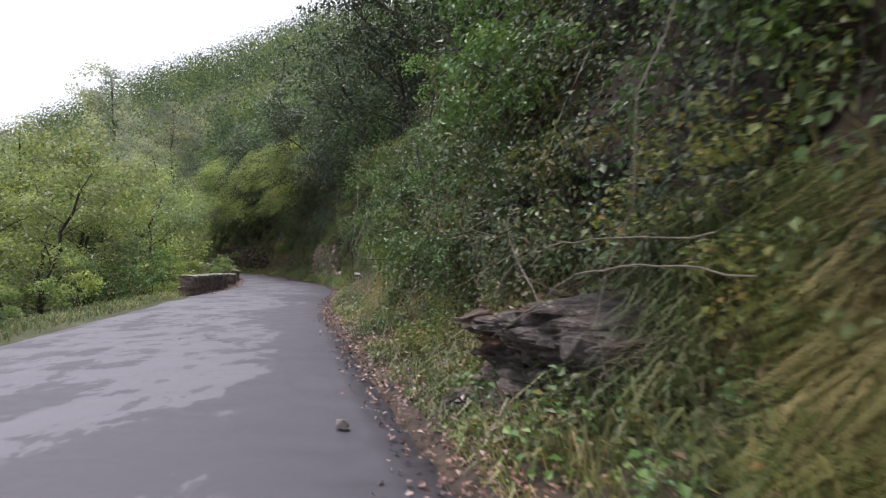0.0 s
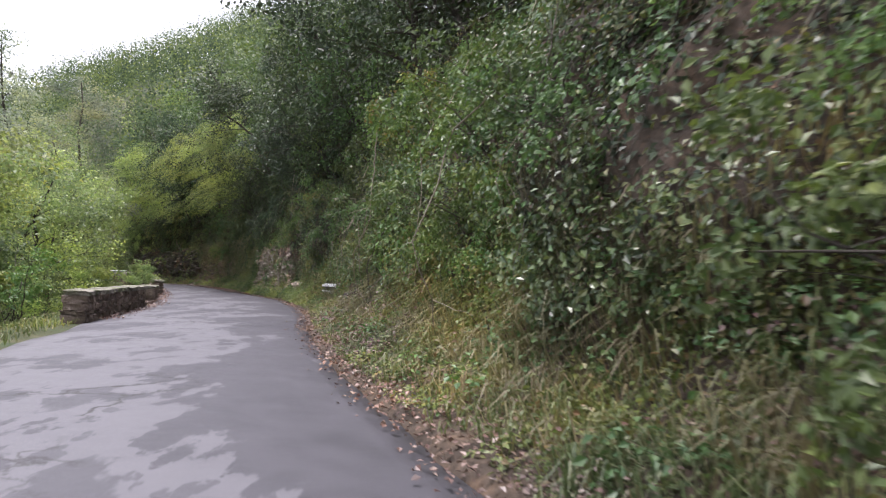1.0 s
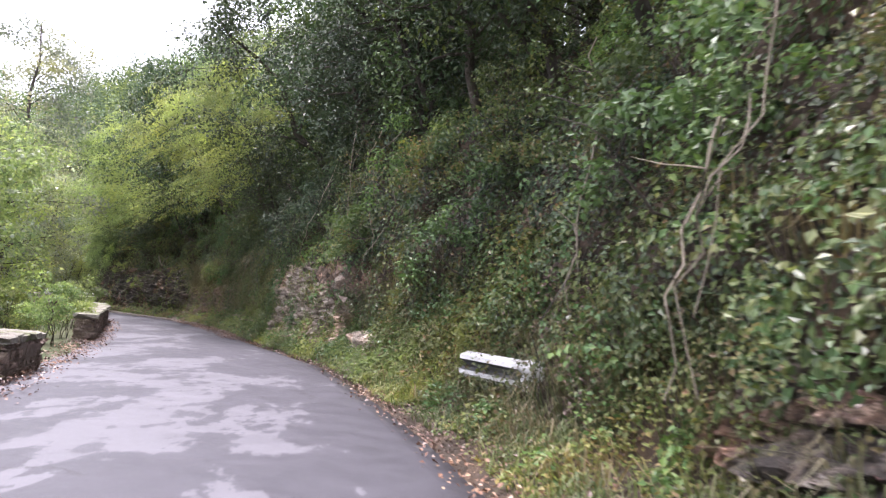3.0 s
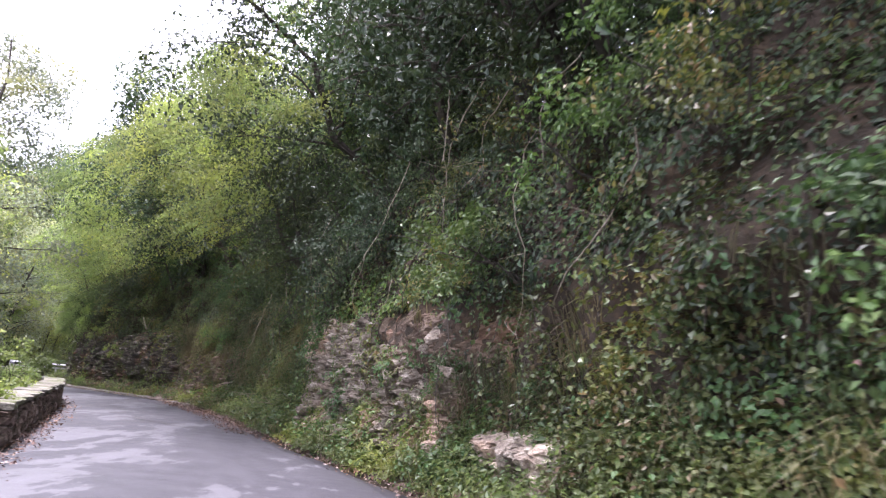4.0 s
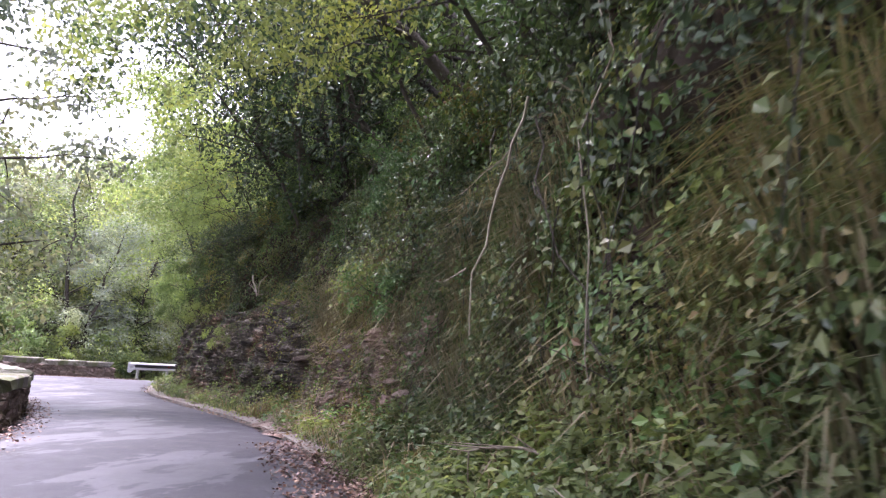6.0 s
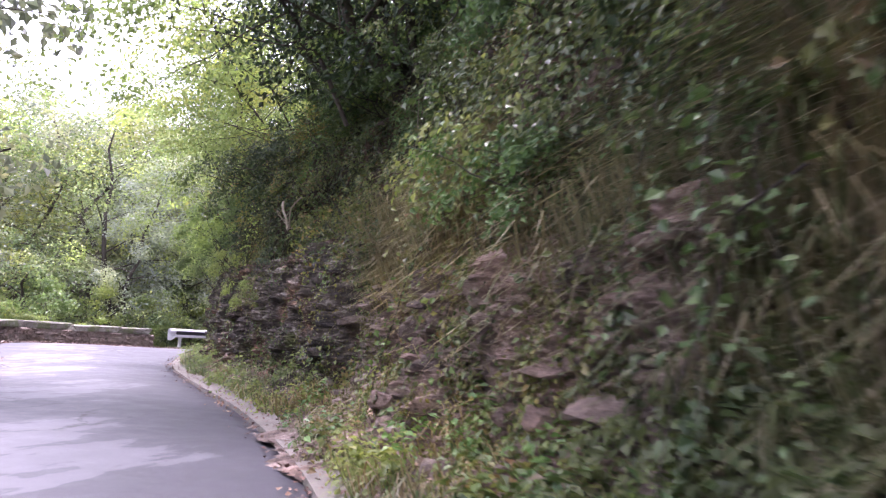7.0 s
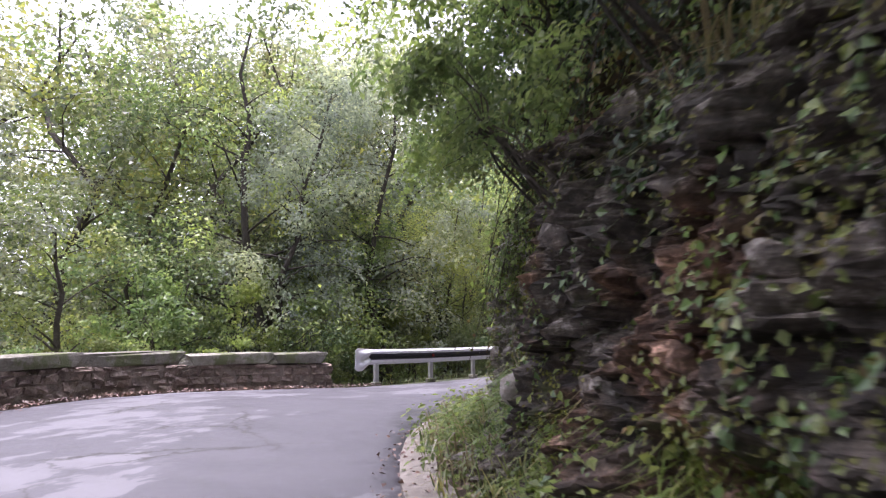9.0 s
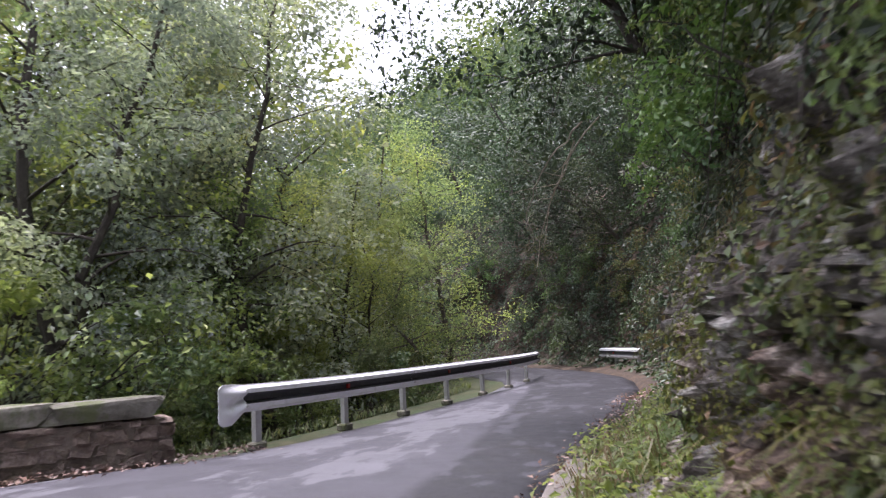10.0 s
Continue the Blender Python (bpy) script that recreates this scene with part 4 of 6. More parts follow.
# ---- climbing, creeping and dead plants ----
def scatter_cover():
    rng = np.random.default_rng(31)

    def ivy(name, mat, count, y0, y1, z0, z1, size, label, seed, cut, out_by=0.0, loft=1.0):
        p, n = on_bank(rng, count, y0, y1, z0, z1)
        bare = ((p[:, 1] > 3.6) & (p[:, 1] < 5.8) & (p[:, 2] > 0.2) & (p[:, 2] < 1.15)) | ((p[:, 1] > 31.2) & (p[:, 1] < 36.6) & (p[:, 2] > 1.2) & (p[:, 2] < 2.3)) | ((p[:, 1] > 31.6) & (p[:, 1] < 35.2) & (p[:, 2] > 0.2) & (p[:, 2] < 0.9)) | ((p[:, 1] > 35.1) & (p[:, 1] < 39.6) & (p[:, 2] > 0.55) & (p[:, 2] < 2.2)) | ((p[:, 1] > 44.5) & (p[:, 1] < 49.5) & (p[:, 2] > 0.35) & (p[:, 2] < 1.9)) | ((p[:, 1] > 49.5) & (p[:, 1] < 66) & (p[:, 2] > 0.6) & (p[:, 2] < np.where(p[:, 1] < 56.5, 1.9, 1.8)))
        clean = (p[:, 1] > 32.6) & (p[:, 1] < 39.3) & (p[:, 2] > 0.5) & (p[:, 2] < np.where(p[:, 1] > 36.3, 2.2, 1.9)) & (fbm(p, 0.8, 2, seed + 9) < 0.4)
        keep = (fbm(p, 0.55, 3, seed) > cut) & ~clean & (~bare | (out_by > 0) | (fbm(p, 0.8, 2, seed + 9) > np.where(p[:, 1] < 49.5, 0.3, np.interp(p[:, 2], [0.5, 2.0], [0.2, -0.12]) + np.where(p[:, 1] < 62.5, 0.25, 0.0))))
        # shade of the hollow and crowns is put into the colour: paler leaves dropped
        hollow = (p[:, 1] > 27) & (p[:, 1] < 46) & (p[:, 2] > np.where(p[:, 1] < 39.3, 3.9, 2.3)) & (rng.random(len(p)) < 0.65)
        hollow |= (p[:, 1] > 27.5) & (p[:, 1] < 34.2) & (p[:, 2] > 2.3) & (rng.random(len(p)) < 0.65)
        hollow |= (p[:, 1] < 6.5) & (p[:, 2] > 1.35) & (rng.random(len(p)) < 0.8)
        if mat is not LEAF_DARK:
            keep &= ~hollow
        p, n = p[keep], n[keep]
        lift = np.clip(fbm(p, 0.9, 2, seed + 3) * 0.85 + 0.2, 0.02, 0.85)[:, None] * rng.uniform(0.35, 1.1, (len(p), 1)) * np.where(p[:, 1:2] > 49, 0.45, np.where((p[:, 1:2] > 27) & (p[:, 1:2] < 46), 0.45, 1.0)) * np.clip(p[:, 2:] / 1.2, 0.35, 1.0)
        m = unit(n + rng.normal(0, 0.45, n.shape) + [0, 0, 0.35])
        v, f = leaves(rng, p + n * (lift * loft + out_by), m, rng.uniform(0.5, 1.25, len(p)) * size * np.where(p[:, 1] < 55, 0.8, 1.0), 0.34, 0.8)
        tagged(part(name, soup(name, v, f), mat), label, "ivy", kind="stuff")

    ivy("ivy_cover", LEAF_IVY, 190000, -1, 54, 0.6, 6.5, 0.09, "dark green ivy covering the steep bank", 2.0, -0.5)
    ivy("bramble_cover", LEAF_BRAMBLE, 110000, -2, 68, 0.35, 5.5, 0.08, "olive and reddish bramble leaves trailing over the bank", 8.0, -0.15)
    ivy("creeper_cover", LEAF_TREE, 110000, -1, 54, 0.8, 6.5, 0.1, "green creeper leaves hanging over the bank", 14.0, -0.15)

    ivy("weed_cover", LEAF_BRAMBLE, 80000, -1, 66, 0.02, 1.4, 0.062, "low olive weeds and brambles on the verge", 19.0, -0.15)
    ivy("nettle_cover", LEAF_LIGHT, 40000, -1, 66, 0.05, 1.6, 0.07, "bright green low weeds on the verge", 23.0, 0.1)
    # dark leaves that paint the shade under the overhanging growth
    ivy("shade_cover", LEAF_DARK, 60000, 26, 46.5, 2.2, 6.5, 0.09, "ivy in the hollow of the bank, coloured dark for shade", 25.0, -0.5)
    ivy("shade_cover", LEAF_DARK, 30000, -1, 8, 1.0, 6.0, 0.085, "ivy under the crowns over the bank, coloured dark for shade", 26.0, -0.4)
    ivy("dead_bracken", LITTER, 12000, 6, 42, 0.25, 1.5, 0.055, "rust-brown dead bracken on the bank", 29.0, 0.12)
    ivy("verge_weeds", LEAF_LIGHT, 30000, 28, 46, 0.02, 0.9, 0.075, "bright green weeds under the rock face", 33.0, -0.3, 0.05)
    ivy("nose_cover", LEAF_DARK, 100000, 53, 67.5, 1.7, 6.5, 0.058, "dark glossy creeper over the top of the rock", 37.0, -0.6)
    # dark layer beneath the ivy, painting the shade in its gaps
    ivy("leaf_blanket", LEAF_DARK, 85000, -1, 46, 1.2, 8.0, 0.1, "ivy close on the soil, coloured dark as shade between leaves", 41.0, -3.0, 0.0, 0.18)
    ivy("bright_creeper", LEAF_LIGHT, 8000, 56.5, 60.5, 1.4, 3.6, 0.06, "bright green creeper on the corner of the rock", 45.0, -0.1)
    ivy("sunny_creeper", LEAF_LIGHT, 26000, 43.5, 53, 1.3, 4.2, 0.075, "yellow-green creeper trailing over the broken rock", 51.0, -0.05)
    ivy("undergrowth", LEAF_DARK, 70000, 66, 96, 0.05, 10.0, 0.14, "undergrowth on the bank past the bend, coloured dark for shade", 27.0, -0.6)

    def turf(name, mat, count, y0, y1, z0, z1, length, label, seed, cut, width=0.006):
        p, n = on_bank(rng, count, y0, y1, z0, z1)
        keep = fbm(p, 0.9, 2, seed) > cut
        p, n = p[keep], n[keep]
        out = np.stack([n[:, 0], n[:, 1], 0 * n[:, 0]], 1)
        v, f = blades(rng, p - [0, 0, 0.02], rng.uniform(0.5, 1.3, len(p)) * length, out, width)
        tagged(part(name, soup(name, v, f), mat), label, "grass", kind="stuff")

    turf("edge_grass", GRASS, 16000, -1, 47, -0.05, 0.25, 0.2, "short grass creeping onto the road edge", 3.0, -0.1)
    turf("verge_grass", GRASS, 50000, -1, 68, 0.03, 1.4, 0.32, "tufts of yellow-green grass on the road verge", 4.0, -0.1)
    turf("lush_grass", LEAF_LIGHT, 14000, 54, 64, 0.1, 0.5, 0.28, "lush green grass at the foot of the rock", 6.0, -0.3, 0.008)
    turf("hanging_straw", STRAW, 6000, 43, 50.5, 0.9, 2.6, 0.6, "long dry grass hanging over the rock", 12.0, -0.05)
    turf("tall_straw", STRAW, 7000, 5, 30, 0.15, 0.9, 0.55, "arching tufts of tall pale straw on the verge", 15.0, 0.12)
    turf("straw_curtain", STRAW, 3600, 0.6, 2.5, 0.3, 1.25, 0.6, "curtain of long pale grass hanging from the bank", 2.0, -0.6)
    turf("grass_curtain", GRASS, 5200, 0.6, 4.2, 0.15, 1.2, 0.55, "long green grass hanging beside the rock ledge", 5.0, -0.2)
    turf("rock_straw", STRAW, 5000, 44.0, 51.0, 0.5, 2.2, 0.7, "tufts of pale straw hanging between the rocks", 18.0, 0.05)
    turf("wall_grass", GRASS, 6000, 50, 60, 0.9, 2.6, 0.38, "tufts of olive grass growing on the rock wall", 28.0, -0.02)
    turf("hollow_grass", GRASS, 6500, 39.4, 46.5, 0.5, 2.6, 0.5, "tufts of long green grass hanging in the hollow", 22.0, -0.05)
    turf("hollow_straw", STRAW, 3500, 39.4, 46.5, 0.6, 2.4, 0.6, "pale grass hanging in the hollow", 24.0, 0.1)
    turf("dry_grass", STRAW, 36000, -3, 66, 0.06, 2.0, 0.42, "pale dry grass hanging from the bank", 9.0, 0.05)

    def clumps(name, mat, count, y0, y1, z0, z1, size, label):
        """Low leafy plants: domes of small leaves on the verge."""
        p, n = on_bank(rng, count, y0, y1, z0, z1)
        r = rng.uniform(0.12, 0.34, count)
        k = np.repeat(np.arange(count), 75)
        d = unit(rng.normal(0, 1, (len(k), 3)) + [0, 0, 0.7]) * [1, 1, 1.5]
        q = p[k] + d * (r[k] * rng.uniform(0.3, 1.0, len(k)) ** 0.6)[:, None]
        m = unit(d + rng.normal(0, 0.5, d.shape) + [0, 0, 0.4])
        v, f = leaves(rng, q, m, rng.uniform(0.6, 1.4, len(k)) * size, 0.34, 0.5)
        tagged(part(name, soup(name, v, f), mat), label, "weeds", kind="stuff")

    clumps("weed_clumps", LEAF_BRAMBLE, 260, -1, 50, 0.05, 1.0, 0.055, "olive weed clumps on the road verge")
    clumps("weed_clumps", LEAF_TREE, 200, -1, 50, 0.05, 1.2, 0.06, "green weed clumps on the road verge")
    clumps("weed_clumps", LEAF_LIGHT, 110, 44, 66, 0.02, 0.7, 0.06, "bright leafy weeds at the foot of the rock")

    clumps("weed_clumps", LEAF_LIGHT, 150, 30, 42, 0.03, 0.6, 0.06, "leafy green weeds under the rock face")
    clumps("weed_clumps", LEAF_LIGHT, 120, 39.2, 43.8, 0.1, 0.8, 0.07, "fresh green nettles at the foot of the hollow")
    clumps("weed_clumps", LEAF_LIGHT, 90, 30.0, 34.5, 0.05, 0.7, 0.055, "yellow-green weeds round the low rock ledge")
    clumps("weed_clumps", LEAF_BRAMBLE, 140, 27, 34, 0.3, 2.2, 0.06, "olive bramble clumps on the steep bank")
    clumps("weed_clumps", LEAF_TREE, 120, 32, 47, 0.03, 0.7, 0.07, "green nettles at the foot of the bank")

    # leaves over the ground above the bank's lip
    i = rng.choice(np.where((ROW_Y > -2) & (ROW_Y < 66))[0], 60000)
    d = rng.uniform(1.2, 9.0, len(i))
    xy = R_EDGE[i] + R_OUT[i] * d[:, None] + rng.normal(0, 0.12, (len(i), 2))
    p = np.stack([xy[:, 0], xy[:, 1], terrain(xy[:, 0], xy[:, 1])], 1)
    n = unit(np.concatenate([-R_OUT[i], np.full((len(i), 1), 1.0)], 1) + rng.normal(0, 0.45, (len(i), 3)))
    p += n * (np.clip(fbm(p, 0.9, 2, 6.0) * 0.6 + 0.2, 0.03, 0.7) * rng.uniform(0.2, 1.1, len(i)))[:, None]
    v, f = leaves(rng, p, n, rng.uniform(0.6, 1.3, len(i)) * 0.11, 0.33, 0.6)
    tagged(part("hillside_ivy", soup("hillside_ivy", v, f), LEAF_IVY), "ivy and low growth over the hillside above the bank", "ivy", kind="stuff")

    # grass on the valley-side shoulder
    i = rng.integers(0, len(L_EDGE), 26000)
    d = rng.gamma(2.0, 0.45, len(i))
    xy = L_EDGE[i] + L_OUT[i] * (d + 0.12)[:, None]
    keep = (xy[:, 1] > -5) & ((xy[:, 1] < 20.5) | (d > 0.75))
    xy = xy[keep]
    p = np.stack([xy[:, 0], xy[:, 1], terrain(xy[:, 0], xy[:, 1])], 1)
    v, f = blades(rng, p, rng.uniform(0.4, 1.3, len(p)) * 0.2, None, 0.007)
    tagged(part("shoulder_grass", soup("shoulder_grass", v, f), GRASS), "short pale grass on the shoulder of the road", "grass", kind="stuff")

    # fallen leaves along both edges
    def litter(line, out, count, y0, y1, d0, d1, label):
        rows = np.where((line[:, 1] > y0) & (line[:, 1] < y1))[0]
        i = rng.choice(rows, count)
        d = np.maximum(rng.normal(d0, d1, count), d0 - 1.4 * d1)
        xy = line[i] + out[i] * d[:, None] + rng.normal(0, 0.1, (count, 2))
        z = level(xy[:, 0], xy[:, 1]) + np.where(d > 0, np.interp(np.abs(d), BANK_D, BANK_Z) if line is R_EDGE else 0.0, 0.0)
        p = np.stack([xy[:, 0], xy[:, 1], z + rng.uniform(0.005, 0.05, count)], 1)
        n = unit(rng.normal(0, 0.35, (count, 3)) + [0, 0, 1])
        v, f = leaves(rng, p, n, rng.uniform(0.5, 1.3, count) * 0.046, 0.4)
        tagged(part("fallen_leaves", soup("fallen_leaves", v, f), LITTER), label, "fallen leaves", kind="stuff")

    litter(R_EDGE, R_OUT, 17000, -3, 70, 0.22, 0.24, "brown and reddish fallen leaves along the road edge")
    litter(R_EDGE, R_OUT, 5000, 15, 23, 0.55, 0.22, "drift of red-brown dead leaves on the bank")
    litter(R_EDGE, R_OUT, 4500, 39.5, 47, -0.1, 0.3, "heap of brown fallen leaves at the road edge")
    litter(L_EDGE, L_OUT, 9000, 20, 64, -0.08, 0.2, "orange-brown leaves gathered at the parapet's foot")


scatter_cover()


# ---- far woods ----
def far_woods():
    rng = np.random.default_rng(41)
    n = 2500
    yaw = np.radians(rng.uniform(4, 58, n))
    r = 80 + 310 * rng.random(n) ** 0.75
    x, y = -np.sin(yaw) * r, 10 + np.cos(yaw) * r
    z = terrain(x, y)
    dl, _ = beside(L_EDGE, L_OUT, x, y)
    dr, _ = beside(R_EDGE, R_OUT, x, y)
    keep = (dl > 30) | (dr > 12)
    x, y, z, r = x[keep], y[keep], z[keep], r[keep]
    each = 120
    c = np.repeat(np.stack([x, y, z], 1), each, 0)
    big = np.repeat(rng.uniform(0.5, 1.9, len(x)) * (3.1 + r / 170), each)
    d = unit(rng.normal(size=(len(c), 3)) + [0, 0, 0.25])
    p = c + d * (big * rng.uniform(0.65, 1.05, len(c)))[:, None] * [1, 1, 1.15] + np.stack([0 * big, 0 * big, big * 1.3], 1)
    m = unit(d + rng.normal(0, 0.22, d.shape))
    v, f = leaves(rng, p, m, 0.5 * rng.uniform(0.6, 1.4, len(c)) * (0.7 + np.repeat(r, each) / 500), 0.45, coarse=True)
    tagged(part("far_woods", soup("far_woods", v, f), LEAF_FAR), "dense green woods covering the mountainside", "woods", kind="stuff")


far_woods()


def near_woods():
    """The woods on the hillside straight past the bend."""
    rng = np.random.default_rng(43)
    n = 420
    yaw = np.radians(rng.uniform(6, 46, n))
    r = rng.uniform(24, 95, n)
    x, y = -27 - np.sin(yaw) * r, 57.5 + np.cos(yaw) * r
    dr, _ = beside(R_EDGE, R_OUT, x, y)
    keep = (dr > 7) & (y > 72)
    x, y = x[keep], y[keep]
    each = 260
    z = terrain(x, y)
    big = rng.uniform(1.5, 2.8, len(x))
    c = np.repeat(np.stack([x, y, z + big * 0.9], 1), each, 0)
    big = np.repeat(big, each)
    d = unit(rng.normal(size=(len(c), 3)) + [0, 0, 0.25])
    bumps = 1 + 0.35 * fbm(c * 0.3 + d * 1.3, 1.0, 2, 3.0)
    p = c + d * (big * bumps * rng.uniform(0.6, 1.05, len(c)))[:, None] * [1, 1, 1.2]
    v, f = leaves(rng, p, unit(d + rng.normal(0, 0.35, d.shape)), rng.uniform(0.2, 0.42, len(c)), 0.42)
    tagged(part("hillside_woods", soup("hillside_woods", v, f), LEAF_FAR), "green woods on the hillside past the bend", "woods", kind="stuff")


near_woods()


# ---- stones, walls and rock ----
def rough_stone(seed, jitter):
    """A unit block with broken, uneven faces."""
    rng = np.random.default_rng(seed)
    bm = bmesh.new()
    bmesh.ops.create_cube(bm, size=1.0)
    bmesh.ops.bevel(bm, geom=bm.edges[:], offset=0.09, segments=1, affect="EDGES")
    for vert in bm.verts:
        vert.co += Vector(rng.normal(0, jitter * 0.5, 3))
    me = bpy.data.meshes.new("stone")
    bm.to_mesh(me)
    bm.free()
    return me


def shard(seed):
    """A unit piece of broken rock with flat, uneven faces."""
    rng = np.random.default_rng(seed)
    bm = bmesh.new()
    for q in unit(rng.normal(size=(17, 3))):
        bm.verts.new(Vector([math.copysign(abs(e) ** 0.62, e) * 0.5 * rng.uniform(0.85, 1.12) for e in q]))
    hull = bmesh.ops.convex_hull(bm, input=bm.verts[:])
    bmesh.ops.delete(bm, geom=[e for e in set(hull["geom_interior"] + hull["geom_unused"]) if isinstance(e, bmesh.types.BMVert)], context="VERTS")
    bmesh.ops.recalc_face_normals(bm, faces=bm.faces[:])
    me = bpy.data.meshes.new("shard")
    bm.to_mesh(me)
    bm.free()
    return me


def stone_set(mat, jitter, seed, count=8):
    """Blocks for masonry, or shards of rock where no jitter is given."""
    out = []
    for k in range(count):
        me = rough_stone(seed + k, jitter) if jitter else shard(seed + k)
        me.materials.append(mat)
        out.append(me)
    return out


WALL_STONES = stone_set(MASONRY, 0.2, 100)
COPINGS = stone_set(COPING, 0.11, 200, 5)
ROCKS = stone_set(ROCK, 0.0, 300, 10)
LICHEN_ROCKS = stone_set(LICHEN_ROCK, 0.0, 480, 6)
PINK_ROCKS = stone_set(ROCK_PINK, 0.0, 450, 8)
DARK_ROCKS = stone_set(ROCK_DARK, 0.0, 400, 10)


def lay(name, mesh, parent, place, turn, size, tilt=0.0):
    ob = new(name, mesh)
    ob.parent = parent
    ob.matrix_basis = Matrix.Translation(place) @ Matrix.Rotation(turn, 4, "Z") @ Matrix.Rotation(tilt, 4, "X") @ Matrix.Diagonal((*size, 1))
    return ob


def parapet(points, height, thick, label, seed, slab=0.75, worn=0.0, cap=0.095):
    """A low stone wall along a line on the road's outer edge: core, laid stones and coping slabs."""
    rng = np.random.default_rng(seed)
    line = smooth_line(points, 0.1) if len(points) > 2 else np.linspace(points[0], points[1], max(3, int(np.hypot(points[1][0] - points[0][0], points[1][1] - points[0][1]) / 0.1)))
    d = unit(np.gradient(line, axis=0))
    nrm = np.stack([d[:, 1], -d[:, 0]], 1)
    base = level(line[:, 0], line[:, 1])
    h = height - cap
    t2 = thick / 2 - 0.03
    ring = []
    for off, z in ((t2, -0.4), (t2, h - 0.02), (-t2, h - 0.02), (-t2, -0.4)):
        ring.append(np.concatenate([line + nrm * off, (base + z)[:, None]], 1))
    v, f = sheet(np.stack(ring, 1))
    caps = np.array([[0, 1, 2, 3], [len(line) * 4 - 1, len(line) * 4 - 2, len(line) * 4 - 3, len(line) * 4 - 4]])
    wall = tagged(part("parapet_wall", soup("parapet_wall", v, np.concatenate([f, caps])), MORTAR), label, "stone wall", "parapet walls along the road")
    s = np.arange(len(line)) * 0.1
    total = s[-1]

    def spot(u):
        k = min(len(line) - 1, max(0, int(u / 0.1)))
        return line[k], nrm[k], base[k], math.atan2(d[k][1], d[k][0])

    z = -0.04
    while z < h - 0.05:
        hh = min(rng.uniform(0.08, 0.17), h - z)
        for side in (1, -1):
            u = -0.02
            while u < total - 0.05:
                w = min(rng.uniform(0.12, 0.38), total - u)
                p, m, b, a = spot(u + w / 2)
                c = p + m * side * (t2 - 0.058 + rng.uniform(-0.015, 0.02))
                if rng.random() > worn:
                    lay("stone", WALL_STONES[rng.integers(0, 8)], wall, (c[0], c[1], b + z + hh / 2), a, (w - 0.015, 0.16, hh - 0.012), rng.normal(0, 0.1))
                u += w
        for end, k in ((0, 0), (total, -1)):
            p, m, b, a = spot(end)
            lay("stone", WALL_STONES[rng.integers(0, 8)], wall, (p[0], p[1], b + z + hh / 2), a, (0.16, thick * 0.9, hh - 0.012))
        z += hh
    u = -0.05
    while u < total:
        w = min(rng.uniform(0.7, 1.3) * slab, total + 0.05 - u)
        p, m, b, a = spot(u + w / 2)
        if w > 0.15:
            lay("coping_slab", COPINGS[rng.integers(0, 5)], wall, (p[0], p[1], b + h + cap / 2 + rng.normal(0, 0.006)), a, (w - 0.012, thick + 0.05, cap), rng.normal(0, 0.015))
        u += w
    return wall


parapet([(-9.45, 19.5), (-9.95, 21.6), (-10.75, 25.1)], 0.58, 0.42, "low stone parapet with pale coping and dark stains", 51)
parapet([(-11.75, 27.9), (-12.2, 29.4)], 0.5, 0.46, "short crumbling stub of stone parapet", 52, 0.5, 0.15)
parapet([(-14.15, 34.6), (-16.0, 38.7), (-17.4, 41.7), (-18.8, 44.2)], 0.56, 0.4, "low weathered stone parapet with mossy coping and a blunt end", 53)
parapet([(-20.35, 45.9), (-21.8, 47.7), (-24.6, 50.5), (-28.1, 53.2), (-30.5, 55.0), (-32.6, 56.6), (-33.6, 58.3), (-33.9, 60.2), (-33.5, 62.0), (-32.7, 63.35)], 0.66, 0.46, "long curved stone parapet with a thick pale coping round the bend", 55, 1.7, cap=0.2)


